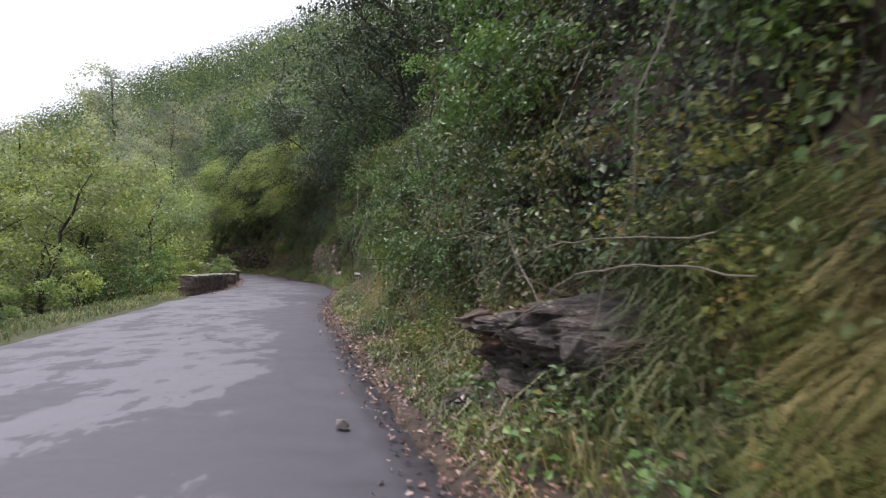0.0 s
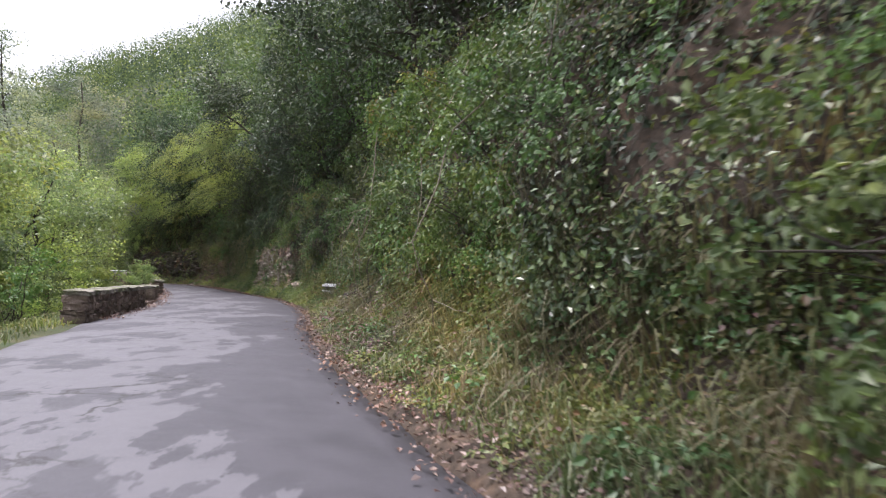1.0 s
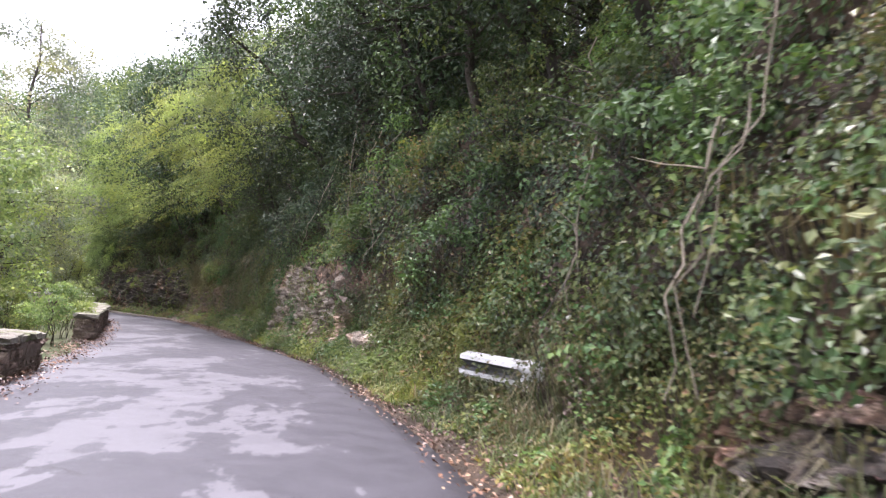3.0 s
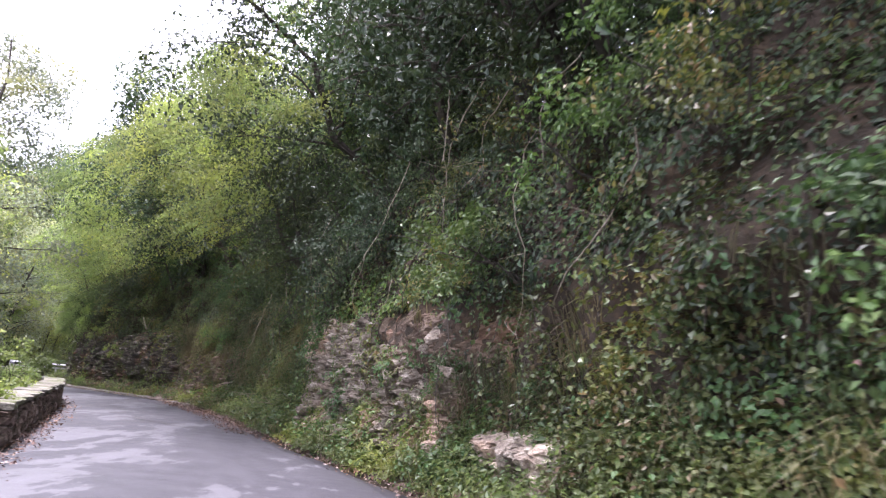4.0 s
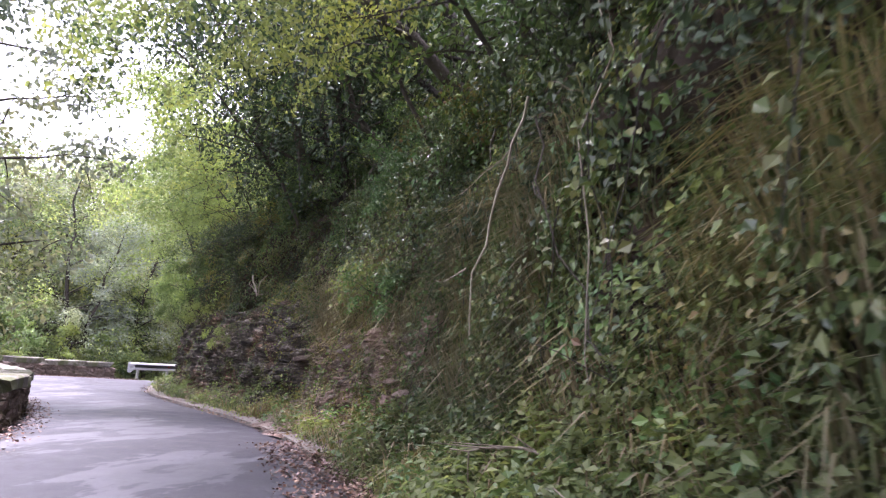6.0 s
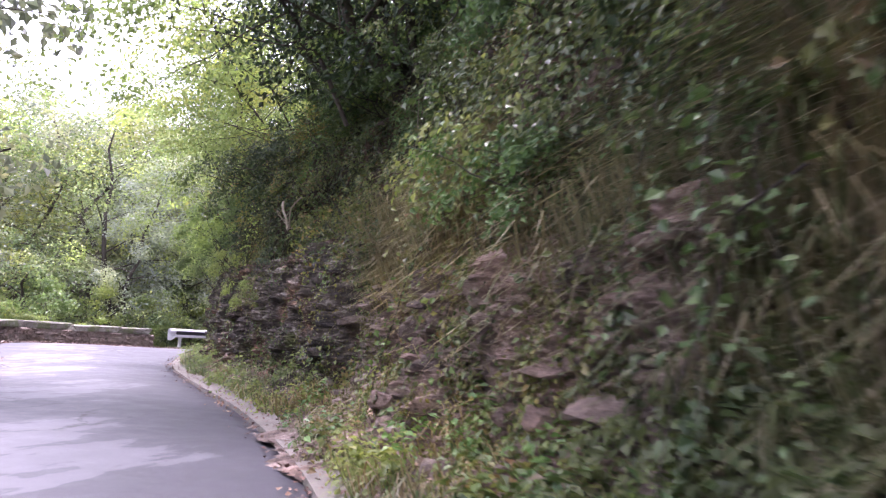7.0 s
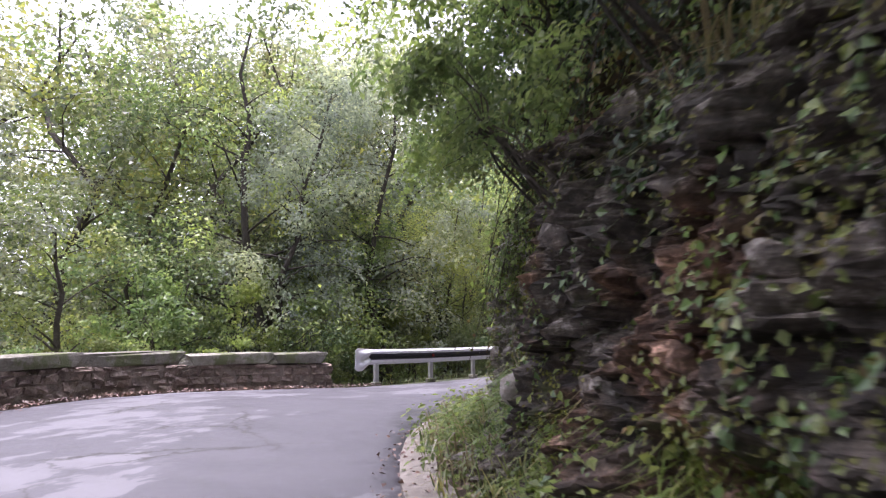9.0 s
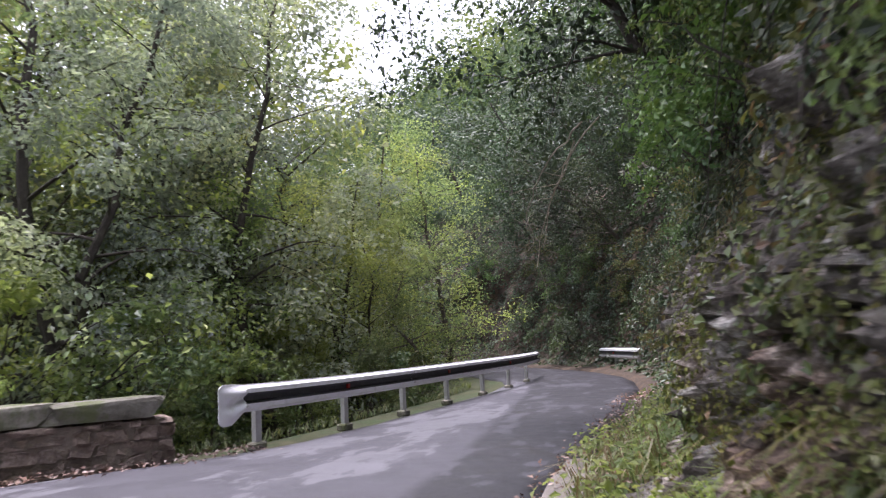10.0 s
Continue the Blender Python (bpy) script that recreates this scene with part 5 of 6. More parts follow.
def outcrop(y0, y1, z0, z1, mat, meshes, label, seed, proud=0.2, bed=(0.05, 0.2), block=(0.12, 0.7), slabs=40, dip=0.0, lump=0.22, broken=0.055, stand=0.05, grown=(), face=None, ragged=0.14):
    """Layered rock standing out of the bank: a broken face of uneven beds, with loose slabs on it."""
    rng = np.random.default_rng(seed)
    rows = np.where((ROW_Y >= y0) & (ROW_Y <= y1))[0]
    length = (len(rows) - 1) * 0.25
    s, z = np.arange(0, length, 0.04), np.arange(z0, z1, 0.022)
    # the bank under the face, at each place along it and each height
    xy = np.empty((len(rows), len(z), 2))
    for k, i in enumerate(rows):
        col = BANK[i]
        top = np.maximum.accumulate(col[:, 2])
        for c in range(2):
            xy[k, :, c] = np.interp(z, top, col[:, c])
    u = s / 0.25
    lo = np.minimum(u.astype(int), len(rows) - 2)
    w = (u - lo)[:, None, None]
    base = xy[lo] * (1 - w) + xy[lo + 1] * w
    out = R_OUT[rows[lo]] * (1 - w[:, 0]) + R_OUT[rows[lo + 1]] * w[:, 0]
    p = np.stack([np.broadcast_to(s[:, None], base.shape[:2]), np.broadcast_to(z[None], base.shape[:2]), np.full(base.shape[:2], seed * 3.1)], -1).reshape(-1, 3)
    big = fbm(p, 0.7, 2, 7.5).reshape(base.shape[:2])
    if face is not None:
        # the rock stands upright, face metres from the road, and turns back into the bank at its ends and its top
        edge = R_EDGE[rows[lo]] * (1 - w[:, 0]) + R_EDGE[rows[lo + 1]] * w[:, 0]
        front = (edge + out * face)[:, None] + out[:, None] * (0.14 * np.clip((0.55 - z + z0) / 0.3, 0, 1))[None, :, None]
        turn = np.minimum(np.clip(s / 0.3, 0, 1), np.clip((length - s) / 0.22, 0, 1))[:, None, None] * np.clip((z1 - z[None] - 0.35 * np.abs(big)) / ragged, 0, 1)[..., None]
        ahead = ((base - front) * out[:, None]).sum(-1, keepdims=True) > 0
        base = np.where(ahead, base * (1 - turn) + front * turn, base)
    warp = fbm(p, 1.1, 3, 0.5).reshape(base.shape[:2]) * 0.09
    fine = fbm(p, 5.0, 3, 2.5).reshape(base.shape[:2])
    rough = fbm(p, 14.0, 2, 4.5).reshape(base.shape[:2])
    cols = np.cumsum(rng.uniform(0.2, 0.9, 200))
    shift = rng.normal(0, 0.13, 201)[np.searchsorted(cols, s[:, None] + 1.6 * warp + 0.12 * z[None])]
    zz = z[None] + warp + shift + dip * s[:, None] - z0 + 1.0
    beds = np.cumsum(rng.uniform(*bed, 400))
    layer = np.searchsorted(beds, zz)
    lift = np.zeros(base.shape[:2])
    for k in np.unique(layer):
        cuts = np.cumsum(rng.uniform(*block, 400)) - 1.0
        b = np.searchsorted(cuts, s[:, None] + 0.5 * warp + 0 * zz)
        out_by = rng.beta(1.2, 1.6, 402) + 0.15 * rng.random()
        near = np.abs(s[:, None] + 0.5 * warp - cuts[np.clip(b, 0, 399)]) < 0.025
        val = out_by[b] - np.where(near, 0.45, 0.0)
        lift = np.where(layer == k, val, lift)
    seam = np.abs(zz - beds[np.clip(layer, 0, 399)]) < 0.018
    lift = lift - np.where(seam, 0.3, 0.0)
    fade = np.minimum(np.clip(s / 0.5, 0, 1), np.clip((length - s) / 0.5, 0, 1))[:, None] * np.clip((z1 - z) / 0.3 + 0.7 * big, 0, 1) ** 0.5
    lift = (lift * proud * (1 + 0.4 * big) + fine * broken + rough * (0.02 + 0.5 * broken) + lump * big + stand) * fade - 0.22 * (1 - fade)
    g = np.concatenate([base - out[:, None] * lift[..., None], (z[None] + 0.02 * fine)[..., None]], -1)
    v, f = sheet(g)
    rock = tagged(part("rock_outcrop", soup("rock_outcrop", v, f[:, ::-1]), mat), label, "rock")
    # moss and creepers that cling to the face in drifts
    for name, plant, count, size, cut, text in grown:
        i, j = rng.integers(4, len(s) - 4, count), rng.integers(2, len(z) - 2, count)
        spots = np.stack([s[i], z[j], 0 * s[i]], 1)
        keep = fbm(spots, 1.3, 3, seed + 7.3 * size * 100) > cut - 0.14 * np.clip(z[j] - 1.2, -0.5, 2.0)
        i, j = i[keep], j[keep]
        away = np.concatenate([-out[i], np.zeros((len(i), 1))], 1)
        spots = g[i, j] + away * rng.uniform(0.0, 0.04, (len(i), 1)) + rng.normal(0, 0.025, (len(i), 3))
        v, f = leaves(rng, spots, unit(away + rng.normal(0, 0.45, away.shape) + [0, 0, 0.5]), rng.uniform(0.6, 1.4, len(i)) * size, 0.36, 0.8)
        tagged(part(name, soup(name, v, f), plant), text, "creeper", kind="stuff")
    for k in range(slabs):
        a, c = rng.integers(8, max(9, len(s) - 8)), rng.integers(2, max(3, int(len(z) * 0.85)))
        q = g[a, c]
        big_one = rng.uniform(0.06, 0.3)
        size = (big_one, rng.uniform(0.14, 0.26), big_one * rng.uniform(0.25, 0.9))
        turn = math.atan2(-out[a][0], out[a][1]) + rng.normal(0, 0.6)
        lay("rock_slab", meshes[rng.integers(0, len(meshes))], rock, (q[0] + out[a][0] * 0.05, q[1] + out[a][1] * 0.05, q[2]), turn, size, rng.normal(0, 0.15))
    return rock


NOSE_GROWTH = (
    ("moss_cover", LEAF_MOSS, 26000, 0.026, 0.08, "olive moss on the dark rock"),
    ("rock_creeper", LEAF_IVY, 9000, 0.05, 0.14, "small-leaved creeper clinging to the dark rock"),
    ("dry_creeper", LEAF_BRAMBLE, 6000, 0.045, 0.12, "olive and reddish creeper leaves on the rock"),
)
ROCK_GROWTH = (
    ("rock_ivy", LEAF_TREE, 6500, 0.058, 0.17, "green ivy creeping over the pale rock"),
    ("rock_grass", LEAF_BRAMBLE, 4500, 0.05, 0.1, "olive creeper in the joints of the pale rock"),
)
outcrop(36.3, 39.45, 0.35, 2.35, ROCK, ROCKS, "pale layered rock face jutting from the bank", 61, 0.16, (0.03, 0.16), (0.06, 0.3), 40, dip=0.06, lump=0.12, broken=0.085, grown=ROCK_GROWTH, face=0.72)
outcrop(33.9, 36.9, 0.35, 1.8, ROCK, ROCKS, "lower shoulder of pale layered rock under bare earth", 60, 0.15, (0.03, 0.16), (0.06, 0.3), 30, dip=0.06, lump=0.12, broken=0.085, grown=ROCK_GROWTH, face=0.8)
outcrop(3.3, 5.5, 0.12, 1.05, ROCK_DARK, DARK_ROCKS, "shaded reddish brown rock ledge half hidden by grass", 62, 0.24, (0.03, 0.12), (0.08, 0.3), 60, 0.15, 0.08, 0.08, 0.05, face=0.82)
outcrop(21.3, 24.8, 0.5, 1.5, ROCK_DARK, DARK_ROCKS, "small reddish rock ledge in the bank", 63, 0.2)
outcrop(45.0, 49.8, 0.1, 1.8, ROCK_PINK, PINK_ROCKS, "pinkish brown broken rock at the foot of the bank", 64, 0.14, (0.05, 0.3), (0.08, 0.5), 110, 0.25, 0.2, 0.09, 0.12, NOSE_GROWTH)
outcrop(49.4, 57.2, 0.2, 2.55, ROCK_DARK, DARK_ROCKS, "high dark mossy rock wall before the bend", 66, 0.2, (0.05, 0.3), (0.08, 0.5), 150, 0.3, 0.2, 0.11, 0.08, NOSE_GROWTH, face=0.9, ragged=1.0)
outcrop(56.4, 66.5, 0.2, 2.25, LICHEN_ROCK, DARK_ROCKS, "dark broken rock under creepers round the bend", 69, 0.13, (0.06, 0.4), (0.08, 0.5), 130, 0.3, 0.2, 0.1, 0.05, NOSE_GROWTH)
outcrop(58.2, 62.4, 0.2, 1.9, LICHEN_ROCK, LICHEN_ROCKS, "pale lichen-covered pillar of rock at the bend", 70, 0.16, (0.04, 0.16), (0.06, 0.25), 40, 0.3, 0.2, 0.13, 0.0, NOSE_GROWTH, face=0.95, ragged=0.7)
outcrop(32.7, 36.9, 1.35, 2.4, EARTH, ROCKS, "bare ochre earth scar in the bank", 67, 0.015, (0.2, 0.5), (0.3, 0.8), 5, lump=0.12, broken=0.06, face=0.84, ragged=0.3)
outcrop(31.7, 33.9, 0.1, 0.95, ROCK, ROCKS, "low pale rock ledge in the weeds beside the road", 71, 0.15, (0.04, 0.16), (0.1, 0.5), 12, lump=0.1, broken=0.05, face=0.5)
outcrop(19.6, 21.0, 1.7, 2.4, EARTH, ROCKS, "small bare reddish earth patch in the bank", 68, 0.05, (0.1, 0.3), (0.2, 0.5), 6, lump=0.03)


def boulder(place, size, seed, mat, label, turn=0.0):
    """A rounded, chipped stone."""
    bm = bmesh.new()
    bmesh.ops.create_icosphere(bm, subdivisions=3, radius=0.5)
    for vert in bm.verts:
        q = vert.co * 2.2 + Vector((seed, 0, seed))
        k = 1 + 0.34 * noise.noise(q) + 0.16 * noise.noise(q * 3) + 0.07 * noise.noise(q * 8)
        vert.co = Vector([math.copysign(abs(e) ** 0.8 * 0.87, e) for e in vert.co]) * k
    for face in bm.faces:
        face.smooth = True
    ob = part("boulder", bm, mat)
    ob.matrix_basis = Matrix.Translation(place) @ Matrix.Rotation(turn, 4, "Z") @ Matrix.Diagonal((*size, 1))
    return tagged(ob, label, "boulder")


def ledges():
    """Angular slabs that stand out of the rock."""
    for k, (y, d, z, size, tilt, meshes, label) in enumerate((
        (38.6, 0.72, 0.9, (0.5, 0.4, 0.09), 0.1, ROCKS, "flat pale slab jutting from the rock face"),
        (37.5, 0.72, 1.05, (0.35, 0.4, 0.1), 0.05, ROCKS, "pale block standing out of the rock face"),
        (46.3, 1.0, 1.0, (0.45, 0.5, 0.1), 0.25, PINK_ROCKS, "pinkish tilted slab in the broken rock"),
        (45.7, 0.95, 0.85, (0.35, 0.45, 0.1), 0.3, PINK_ROCKS, "pinkish tilted slab in the broken rock"),
        (47.9, 0.95, 1.0, (0.35, 0.45, 0.2), 0.15, PINK_ROCKS, "pinkish stone in the broken rock"),
        (48.6, 0.9, 0.7, (0.4, 0.45, 0.15), -0.2, PINK_ROCKS, "pinkish stone low in the broken rock"),
        (49.6, 0.95, 1.2, (0.3, 0.4, 0.12), 0.2, PINK_ROCKS, "pinkish slab in the broken rock"),
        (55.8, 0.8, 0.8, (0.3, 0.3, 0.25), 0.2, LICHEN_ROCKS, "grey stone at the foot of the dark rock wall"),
    )):
        p, o, i = along(y, d)
        ob = lay("rock_ledge", meshes[k % len(meshes)], None, (p[0], p[1], z), math.atan2(-o[0], o[1]), size, tilt)
        tagged(ob, label, "rock", "slabs in the rock")


def moss():
    rng = np.random.default_rng(95)
    p, n = on_bank(rng, 30, 50.5, 66, 0.45, 1.9)
    for k, (q, m) in enumerate(zip(p, n)):
        s = rng.uniform(0.07, 0.2)
        ob = boulder((q[0] + m[0] * 0.1, q[1] + m[1] * 0.1, q[2]), (s, s * 0.8, s * 0.45), 30 + k, MOSS, "yellow-green cushion of moss on the rock", rng.uniform(0, 6.28))
        ob.name = "moss_cushion"
        tagged(ob, category="moss", group="moss cushions")


def boulders():
    for y, d, z, size, seed, mat, label in (
        (57.0, 0.8, 0.68, (0.36, 0.3, 0.27), 3, PALE_STONE, "pale smooth boulder at the foot of the rock"),
        (33.1, 0.85, 0.5, (0.65, 0.5, 0.4), 9, COPING, "pale boulder in the weeds beside the road"),
        (30.4, 0.95, 0.35, (0.45, 0.4, 0.35), 11, COPING, "pale grey boulder half buried in weeds"),
        (48.2, 0.7, 0.3, (0.5, 0.4, 0.4), 15, ROCK, "brown boulder at the foot of the bank"),
    ):
        p, o, i = along(y, d)
        boulder((p[0], p[1], z), size, seed, mat, label, math.atan2(-o[0], o[1]))


boulders()
ledges()
moss()


def vines():
    """Stems that hang from the trees or stand out of the bank."""
    rng = np.random.default_rng(91)
    for k in range(70):
        y = rng.uniform(2, 50)
        i = int(np.abs(ROW_Y - y).argmin())
        top = rng.uniform(2.6, 5.5)
        low = max(0.6, top - rng.uniform(1.2, 3.0))
        col = BANK[i]
        q = col[int(np.abs(col[:, 2] - top).argmin())]
        o = R_OUT[i]
        t = np.linspace(0, 1, 10)
        side = np.array([-o[1], o[0]]) * rng.normal(0, 0.5)
        reach = rng.uniform(0.25, 0.85)
        xy = q[None, :2] - o * (reach + 0.5 * np.sin(t * 2.2) * reach)[:, None] + side * t[:, None] + np.cumsum(rng.normal(0, 0.07, (10, 2)), 0)
        line = np.concatenate([xy, (top - (top - low) * t)[:, None]], 1)
        r = rng.uniform(0.005, 0.012)
        bits = [tube(line, r * np.linspace(1.2, 0.5, 10), 5)]
        for j in range(rng.integers(1, 4)):
            a0 = line[rng.integers(2, 9)]
            w = unit(rng.normal(0, 1, 3) + [*-o, -0.2])
            tw = a0 + w * rng.uniform(0.2, 0.7) * np.linspace(0, 1, 5)[:, None] + np.cumsum(rng.normal(0, 0.02, (5, 3)), 0)
            bits.append(tube(tw, r * np.linspace(0.6, 0.2, 5), 4))
        v, f = joined(bits)
        tagged(part("vine_stem", soup("vine_stem", v, f, True), TWIG if rng.random() < 0.6 else BARK), "thin bare vine stem hanging down the bank", "vine", "vine stems on the bank")
    for y, z, ln, up in ((6.2, 1.3, 1.3, 0.3), (7.0, 1.75, 1.0, 0.05), (4.6, 0.7, 0.8, -0.2), (12.5, 1.5, 0.9, 0.4), (16.8, 1.1, 1.0, 0.3), (17.6, 0.8, 0.9, -0.05), (18.5, 1.2, 1.1, 0.1), (19.2, 0.7, 0.8, 0.2), (19.8, 1.5, 1.1, 0.0), (19.0, 1.9, 1.0, 0.4), (20.6, 1.0, 0.9, -0.1), (22.0, 0.9, 0.8, 0.2), (40.5, 0.5, 1.2, 0.35), (42.5, 0.6, 1.0, 0.2), (54, 1.6, 0.7, 0.5), (63.5, 3.4, 1.3, -0.5), (64.5, 3.1, 1.2, -0.6), (65.2, 3.6, 1.4, -0.4)):
        i = int(np.abs(ROW_Y - y).argmin())
        col = BANK[i]
        q = col[int(np.abs(col[:, 2] - z).argmin())].copy()
        o = R_OUT[i]
        t = np.linspace(0, 1, 9)
        along_road = np.array([-o[1], o[0]])
        way = np.array([*(-o * 0.75 + along_road * rng.uniform(-0.7, 0.7)), up])
        line = q - np.array([*-o, 0]) * 0.2 + way * ln * t[:, None] + np.array([0, 0, -0.25 * ln]) * (t[:, None] ** 2) + np.cumsum(rng.normal(0, 0.015, (9, 3)), 0)
        bits = [tube(line, 0.013 * np.linspace(1.2, 0.3, 9), 5)]
        for j in range(5):
            a0 = line[rng.integers(3, 8)]
            w = unit(way + rng.normal(0, 0.5, 3))
            bits.append(tube(a0 + w * rng.uniform(0.15, 0.45) * np.linspace(0, 1, 4)[:, None], 0.006 * np.linspace(1, 0.3, 4), 4))
        v, f = joined(bits)
        tagged(part("dead_branch", soup("dead_branch", v, f, True), TWIG), "pale bare dead branch sticking out of the bank", "branch", "dead branches")


vines()


def stems():
    """Stems and branches that stand clear of the leaves: places by the road's course, the distance from its edge and the height."""
    rng = np.random.default_rng(93)
    for name, r, mat, label, line in (
        ("bare_stem", 0.01, TWIG, "pale sinuous stem climbing the bank", [(16.4, 0.62, 3.2), (16.46, 0.6, 2.58), (16.5, 0.55, 1.93), (16.7, 0.5, 1.71), (17.4, 0.45, 1.46), (17.9, 0.5, 1.11), (17.95, 0.65, 0.6)]),
        ("bare_stem", 0.007, TWIG, "thin pale stem climbing the bank", [(16.55, 0.6, 2.2), (16.6, 0.55, 1.75), (16.9, 0.5, 1.4), (17.0, 0.6, 0.9)]),
        ("bare_stem", 0.009, BARK, "brown forked stem on the bank", [(15.9, 0.75, 1.7), (16.0, 0.6, 1.45), (16.2, 0.6, 1.17), (16.3, 0.7, 0.7)]),
        ("dead_branch", 0.005, TWIG, "pale dead branch arching over the rock ledge", [(2.5, 0.9, 1.12), (3.1, 0.65, 1.13), (3.6, 0.55, 0.98), (4.3, 0.55, 0.79), (5.2, 0.6, 0.72), (5.6, 0.75, 0.8)]),
        ("dead_branch", 0.004, TWIG, "pale dead branch over the rock ledge", [(2.6, 0.9, 1.3), (3.1, 0.6, 1.26), (3.6, 0.55, 1.2), (4.2, 0.6, 1.05)]),
        ("dead_branch", 0.005, TWIG, "grey dead twig beside the rock ledge", [(4.1, 0.7, 0.9), (4.4, 0.6, 1.3), (4.3, 0.7, 1.75)]),
        ("hanging_vine", 0.012, TWIG, "pale vine hanging over the rock face", [(35.3, 0.75, 5.6), (35.2, 0.6, 4.8), (35.0, 0.55, 3.9), (35.0, 0.6, 3.2)]),
        ("hanging_vine", 0.012, TWIG, "pale vine hanging over the rock face", [(34.6, 0.8, 5.4), (34.9, 0.6, 4.7), (35.1, 0.6, 4.2)]),
        ("hanging_vine", 0.01, TWIG, "pale vine hanging over the rock face", [(33.7, 0.7, 5.0), (34.0, 0.6, 4.5), (34.1, 0.6, 3.9)]),
        ("hanging_vine", 0.014, BARK, "dark vine hanging over the road's edge", [(48.6, 0.2, 9.0), (48.2, 0.1, 7.2), (48.6, 0.0, 5.4), (48.9, 0.2, 4.0)]),
        ("hanging_vine", 0.012, BARK, "dark vine hanging over the road's edge", [(46.4, 0.2, 7.6), (46.8, 0.0, 6.0), (47.2, 0.0, 4.6)]),
        ("dead_branch", 0.018, TWIG, "pale forked branch in the rock", [(51.4, 0.6, 2.9), (51.1, 0.6, 2.4), (50.9, 0.6, 2.62), (50.7, 0.7, 2.85)]),
        ("dead_branch", 0.005, TWIG, "bare twig hanging before the rock pillar", [(62.0, 0.5, 2.6), (62.1, 0.15, 2.2), (62.4, 0.0, 1.7)]),
        ("dead_branch", 0.005, TWIG, "bare twig hanging before the rock pillar", [(62.2, 0.3, 2.5), (62.8, -0.1, 2.1), (63.0, -0.2, 1.75)]),
        ("dead_branch", 0.005, TWIG, "bare twig hanging before the rock pillar", [(61.5, 0.4, 2.4), (61.9, 0.1, 2.3), (62.8, -0.2, 2.2), (63.4, -0.3, 2.0)]),
    ):
        way = smooth_line([(*along(y, d)[0], z) for y, d, z in line], 0.12)
        way = way + np.cumsum(rng.normal(0, 0.014, way.shape), 0)
        bits = [tube(way, r * np.linspace(1.15, 0.55, len(way)), 6)]
        for j in range(4):
            a = way[rng.integers(len(way) // 4, len(way))]
            w = unit(rng.normal(0, 1, 3) + [-0.5, -0.2, 0])
            bits.append(tube(a + w * rng.uniform(0.15, 0.5) * np.linspace(0, 1, 5)[:, None] + np.cumsum(rng.normal(0, 0.012, (5, 3)), 0), r * np.linspace(0.5, 0.2, 5), 4))
        v, f = joined(bits)
        tagged(part(name, soup(name, v, f, True), mat), label, "vine" if "vine" in name else "branch", "stems on the bank")


stems()


def hanging_growth(name, mat, strands, y0, y1, z0, z1, size, label, seed):
    """Leafy strands that hang down the face of the bank from the growth above it."""
    rng = np.random.default_rng(seed)
    p, n = on_bank(rng, strands, y0, y1, z0, z1)
    stems, spots = [], []
    for q, m in zip(p, n):
        ln, reach = rng.uniform(0.5, 2.0), rng.uniform(0.15, 0.5)
        t = np.linspace(0, 1, 7)[:, None]
        way = unit(np.array([m[0], m[1], 0.0]))
        side = np.array([-way[1], way[0], 0.0]) * rng.normal(0, 0.25)
        line = q + way * (reach * np.sqrt(t) + 0.1) + side * t * ln - np.array([0, 0, ln]) * t**1.4 + np.cumsum(rng.normal(0, 0.03, (7, 3)), 0)
        stems.append(tube(line, 0.006 * np.linspace(1.3, 0.4, 7), 3))
        k = int(ln * 46)
        u = rng.random(k) * 6
        i = np.minimum(u.astype(int), 5)
        spots.append(line[i] + (line[i + 1] - line[i]) * (u - i)[:, None] + rng.normal(0, 0.06, (k, 3)))
    spots = np.concatenate(spots)
    v, f = joined(stems)
    ob = new(name)
    part("stems", soup("stems", v, f, True), BARK, ob)
    m = unit(rng.normal(0, 0.6, spots.shape) + [-0.5, -0.3, 0.6])
    v, f = leaves(rng, spots, m, rng.uniform(0.6, 1.3, len(spots)) * size, 0.4, 1.2)
    part("foliage", soup("foliage", v, f), mat, ob)
    tagged(ob, label, "creeper", kind="stuff")


hanging_growth("hanging_creeper", LEAF_DARK, 160, 50.5, 67, 2.2, 5.2, 0.055, "dark creeper strands hanging down the rock wall", 101)
hanging_growth("hanging_creeper", LEAF_TREE, 26, 38.0, 39.7, 1.6, 3.0, 0.055, "green ivy strands draped over the end of the pale rock", 106)
hanging_growth("hanging_creeper", LEAF_TREE, 50, 44.2, 48.5, 1.5, 3.2, 0.055, "green creeper strands trailing over the broken rock", 105)
hanging_growth("hanging_creeper", LEAF_BRAMBLE, 55, 50.5, 60, 1.7, 3.2, 0.045, "olive creeper strands trailing over the rock wall", 103)
hanging_growth("hanging_creeper", LEAF_LIGHT, 26, 54, 60, 2.0, 3.6, 0.05, "yellow-green creeper strands trailing over the rock wall", 104)
hanging_growth("hanging_creeper", LEAF_IVY, 240, 1, 50, 2.2, 5.2, 0.062, "green creeper strands hanging down the bank", 102)

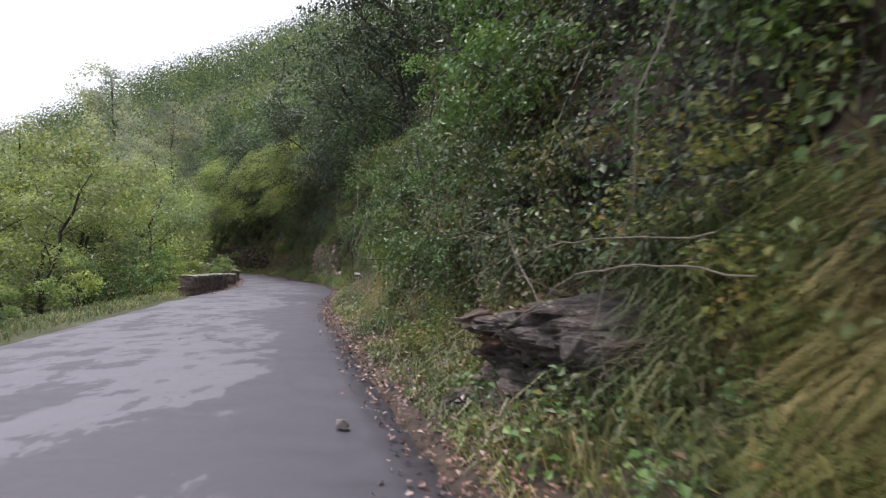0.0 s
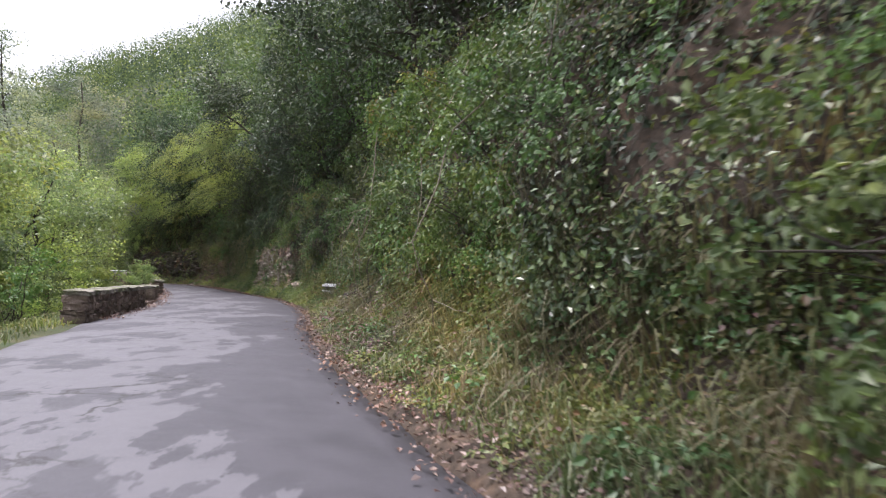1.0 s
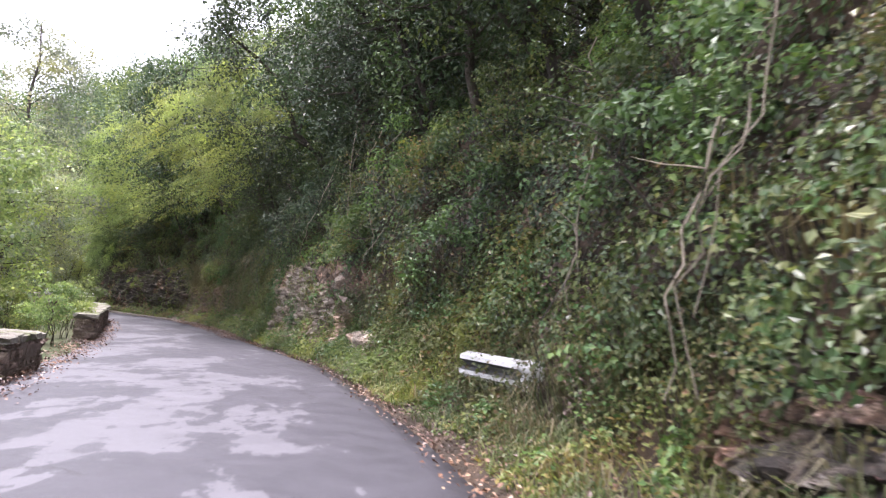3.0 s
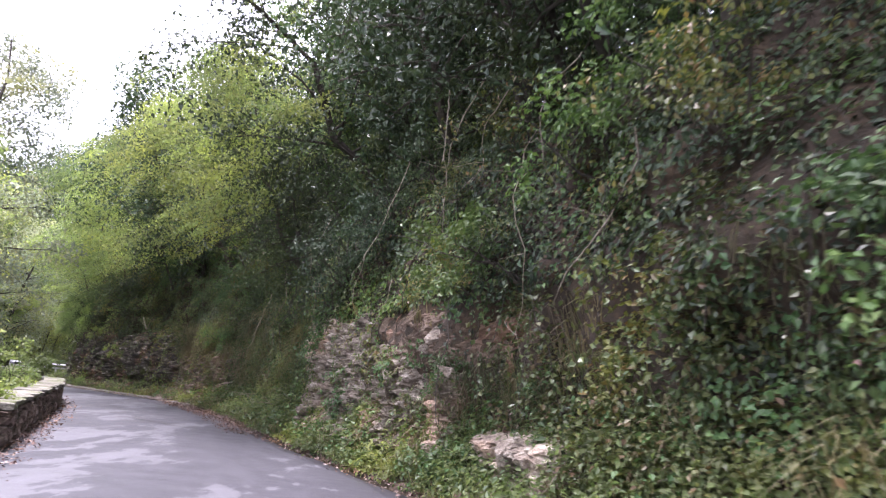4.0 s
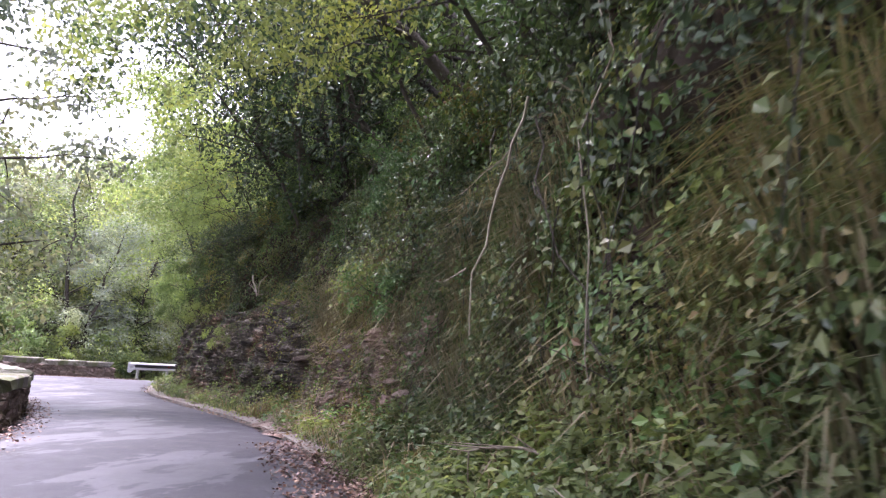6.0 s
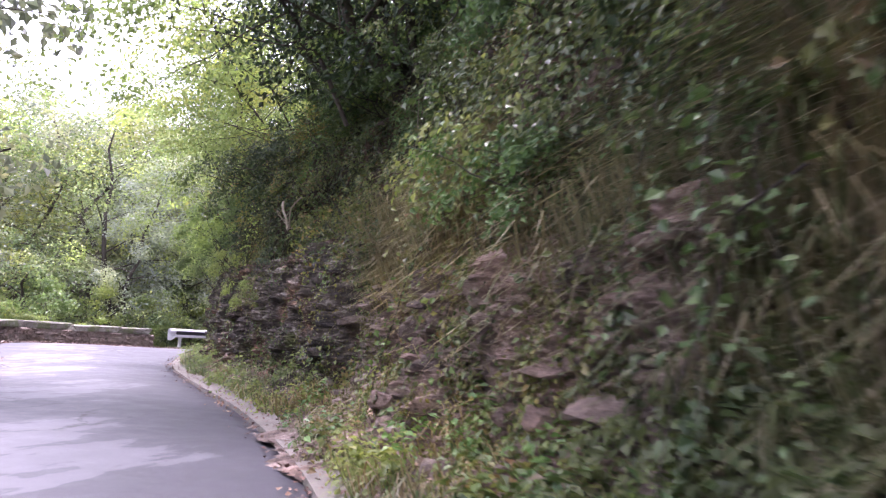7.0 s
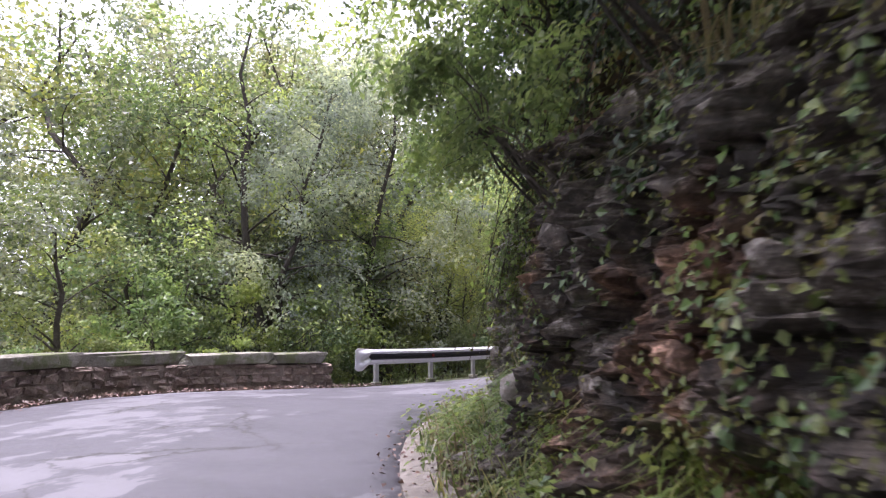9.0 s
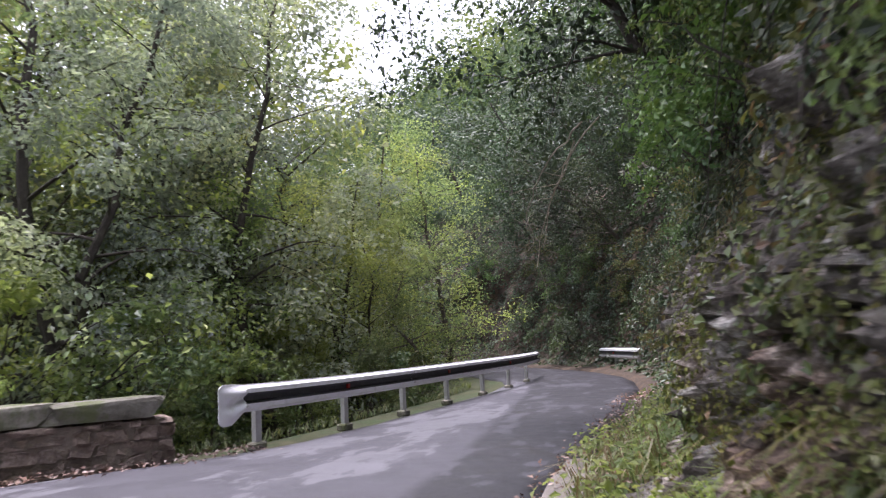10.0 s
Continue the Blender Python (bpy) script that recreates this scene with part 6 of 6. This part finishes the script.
def edging():
    """A narrow broken concrete margin along the inner edge of the bend."""
    rows = np.where((ROW_Y > 46) & (ROW_Y < 63.5))[0]
    e, o = R_EDGE[rows], R_OUT[rows]
    z = level(e[:, 0], e[:, 1])
    w = 0.2 + 0.1 * fbm(np.stack([e[:, 0], e[:, 1], z], 1), 0.9, 2, 4.0)
    g = np.stack([np.concatenate([e + o * d[:, None], (z + h)[:, None]], 1) for d, h in ((-0.08 + 0 * w, -0.1), (-0.08 + 0 * w, 0.045), (0.02 + w, 0.075), (0.04 + w, -0.1))], 1)
    v, f = sheet(g)
    tagged(part("road_edging", soup("road_edging", v, f[:, ::-1]), CONCRETE), "narrow pale concrete margin beside the asphalt", "kerb", kind="structure")


edging()


# ---- guard rails ----
W_BEAM = [(-0.156, 0.0), (-0.14, 0.005), (-0.11, 0.075), (-0.06, 0.08), (-0.025, 0.008), (0.025, 0.008), (0.06, 0.08), (0.11, 0.075), (0.14, 0.005), (0.156, 0.0)]


def guard_rail(points, top, label, seed, posts=2.0, facing=1.0, first=0.35, end_plate=True, far_plate=False, sink=0.0):
    """A steel W-beam on posts: beam lengths, end plates, posts with base plates."""
    line = smooth_line(points, 0.1) if len(points) > 2 else np.linspace(points[0], points[1], max(4, int(math.dist(points[0], points[1]) / 0.1)))
    d = unit(np.gradient(line, axis=0))
    nrm = np.stack([d[:, 1], -d[:, 0]], 1) * facing
    base = level(line[:, 0], line[:, 1]) + sink
    rail = tagged(new("guard_rail"), label, "guard rail", "guard rails")
    mid = top - 0.156
    prof = np.array(W_BEAM)
    ring = np.concatenate([prof, prof[::-1] - [0, 0.006]])
    seg = 40
    for k in range(0, len(line) - 1, seg):
        q = slice(k, min(k + seg + 1, len(line)))
        off = 0.004 * ((k // seg) % 2)
        g = np.stack([np.concatenate([line[q] + nrm[q] * (dep + off), (base[q] + mid + h)[:, None]], 1) for h, dep in np.vstack([ring, ring[:1]])], 1)
        v, f = sheet(g)
        beam = part("beam", soup("beam", v, f), RAIL, rail)
        # strip over the valley, coloured dark as the shade under the upper ridge
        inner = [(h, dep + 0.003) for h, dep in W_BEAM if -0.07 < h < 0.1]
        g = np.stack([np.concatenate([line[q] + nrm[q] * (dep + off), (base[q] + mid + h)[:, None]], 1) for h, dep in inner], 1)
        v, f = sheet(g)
        part("groove", soup("groove", v, f), GROOVE_SHADE, beam, "shade of the beam groove, painted as a dark strip")
        for h in (-0.085, 0.085):
            c = line[q.start] + nrm[q.start] * 0.085
            bm = bmesh.new()
            bmesh.ops.create_uvsphere(bm, u_segments=8, v_segments=4, radius=0.016)
            bmesh.ops.translate(bm, verts=bm.verts, vec=(c[0], c[1], base[q.start] + mid + h))
            part("bolt", bm, RAIL_POST, rail)
    for k, go in ((0, end_plate), (len(line) - 1, far_plate)):
        if not go:
            continue
        # flared, rounded end plate
        way = -d[k] if k == 0 else d[k]
        rows = []
        for t in np.linspace(0, 1, 13):
            hgt = float(np.interp(t, [0, 0.5, 0.86, 1], [0.156, 0.225, 0.225, 0.18]))
            bulge = 0.085 * (1 - t**1.5)
            c = line[k] + way * (0.4 * t - 0.02) + nrm[k] * (0.006 + 0.03 * t)
            rows.append(np.stack([np.concatenate([c + nrm[k] * bulge * (0.1 + 0.9 * math.sin(2 * math.pi * (e + 0.5)) ** 2), [base[k] + mid - 0.05 * min(1.0, 2 * t) + hgt * e * 2]]) for e in np.linspace(-0.5, 0.5, 21)]))
        front = np.stack(rows)
        back = front - np.array([*nrm[k] * 0.012, 0])
        v, f = joined([sheet(front), sheet(back), sheet(np.stack([front[:, 0], back[:, 0]])), sheet(np.stack([front[:, -1], back[:, -1]])), sheet(np.stack([front[-1], back[-1]]))])
        part("end_plate", soup("end_plate", v, f), RAIL, rail, "rounded flared end plate")
    u = first
    n = 0
    while u < (len(line) - 1) * 0.1:
        k = int(u / 0.1)
        a = math.atan2(d[k][1], d[k][0])
        bm = bmesh.new()
        for x0, y0, sx, sy in ((0, 0.03, 0.1, 0.008), (-0.046, 0, 0.008, 0.06), (0.046, 0, 0.008, 0.06)):
            bmesh.ops.create_cube(bm, size=1.0, matrix=Matrix.Translation((x0, y0, (mid + 0.12) / 2 - 0.1)) @ Matrix.Diagonal((sx, sy, mid + 0.32, 1)))
        m = Matrix.Translation((line[k][0] - nrm[k][0] * 0.05, line[k][1] - nrm[k][1] * 0.05, base[k])) @ Matrix.Rotation(a + (math.pi if facing > 0 else 0), 4, "Z")
        bmesh.ops.transform(bm, matrix=m, verts=bm.verts)
        post = part("post", bm, RAIL_POST, rail)
        bm = bmesh.new()
        bmesh.ops.create_cube(bm, size=1.0, matrix=m @ Matrix.Translation((0, 0, 0.02)) @ Matrix.Diagonal((0.2, 0.16, 0.1, 1)))
        bmesh.ops.bevel(bm, geom=bm.edges[:], offset=0.02, segments=1, affect="EDGES")
        part("footing", bm, COPING, post, "small concrete footing")
        if n % 2 == 1:
            bm = bmesh.new()
            c = line[k] + nrm[k] * 0.03
            bmesh.ops.create_cube(bm, size=1.0, matrix=Matrix.Translation((c[0], c[1], base[k] + mid)) @ Matrix.Rotation(a, 4, "Z") @ Matrix.Diagonal((0.05, 0.03, 0.06, 1)))
            part("reflector", bm, REFLECTOR, rail, "small red reflector")
        u += posts
        n += 1
    return rail


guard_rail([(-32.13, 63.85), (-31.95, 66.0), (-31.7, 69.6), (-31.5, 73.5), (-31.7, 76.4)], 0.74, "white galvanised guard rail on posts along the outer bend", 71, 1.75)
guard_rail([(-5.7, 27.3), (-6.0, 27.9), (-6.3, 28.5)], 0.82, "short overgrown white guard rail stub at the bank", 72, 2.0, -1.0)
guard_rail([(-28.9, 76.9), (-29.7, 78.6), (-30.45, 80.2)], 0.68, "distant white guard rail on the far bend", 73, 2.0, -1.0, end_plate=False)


# ---- small things on the road ----
def loose_stone(x, y, size, seed, label):
    ob = new("loose_stone", shard(seed))
    ob.data.materials.append(PALE_STONE)
    ob.matrix_basis = Matrix.Translation((x, y, float(level(x, y)) + 0.03 + size[2] * 0.35)) @ Matrix.Rotation(seed * 0.7, 4, "Z") @ Matrix.Diagonal((*size, 1))
    return tagged(ob, label, "stone")


loose_stone(-1.0, 4.35, (0.13, 0.1, 0.07), 801, "small pale stone lying on the asphalt")
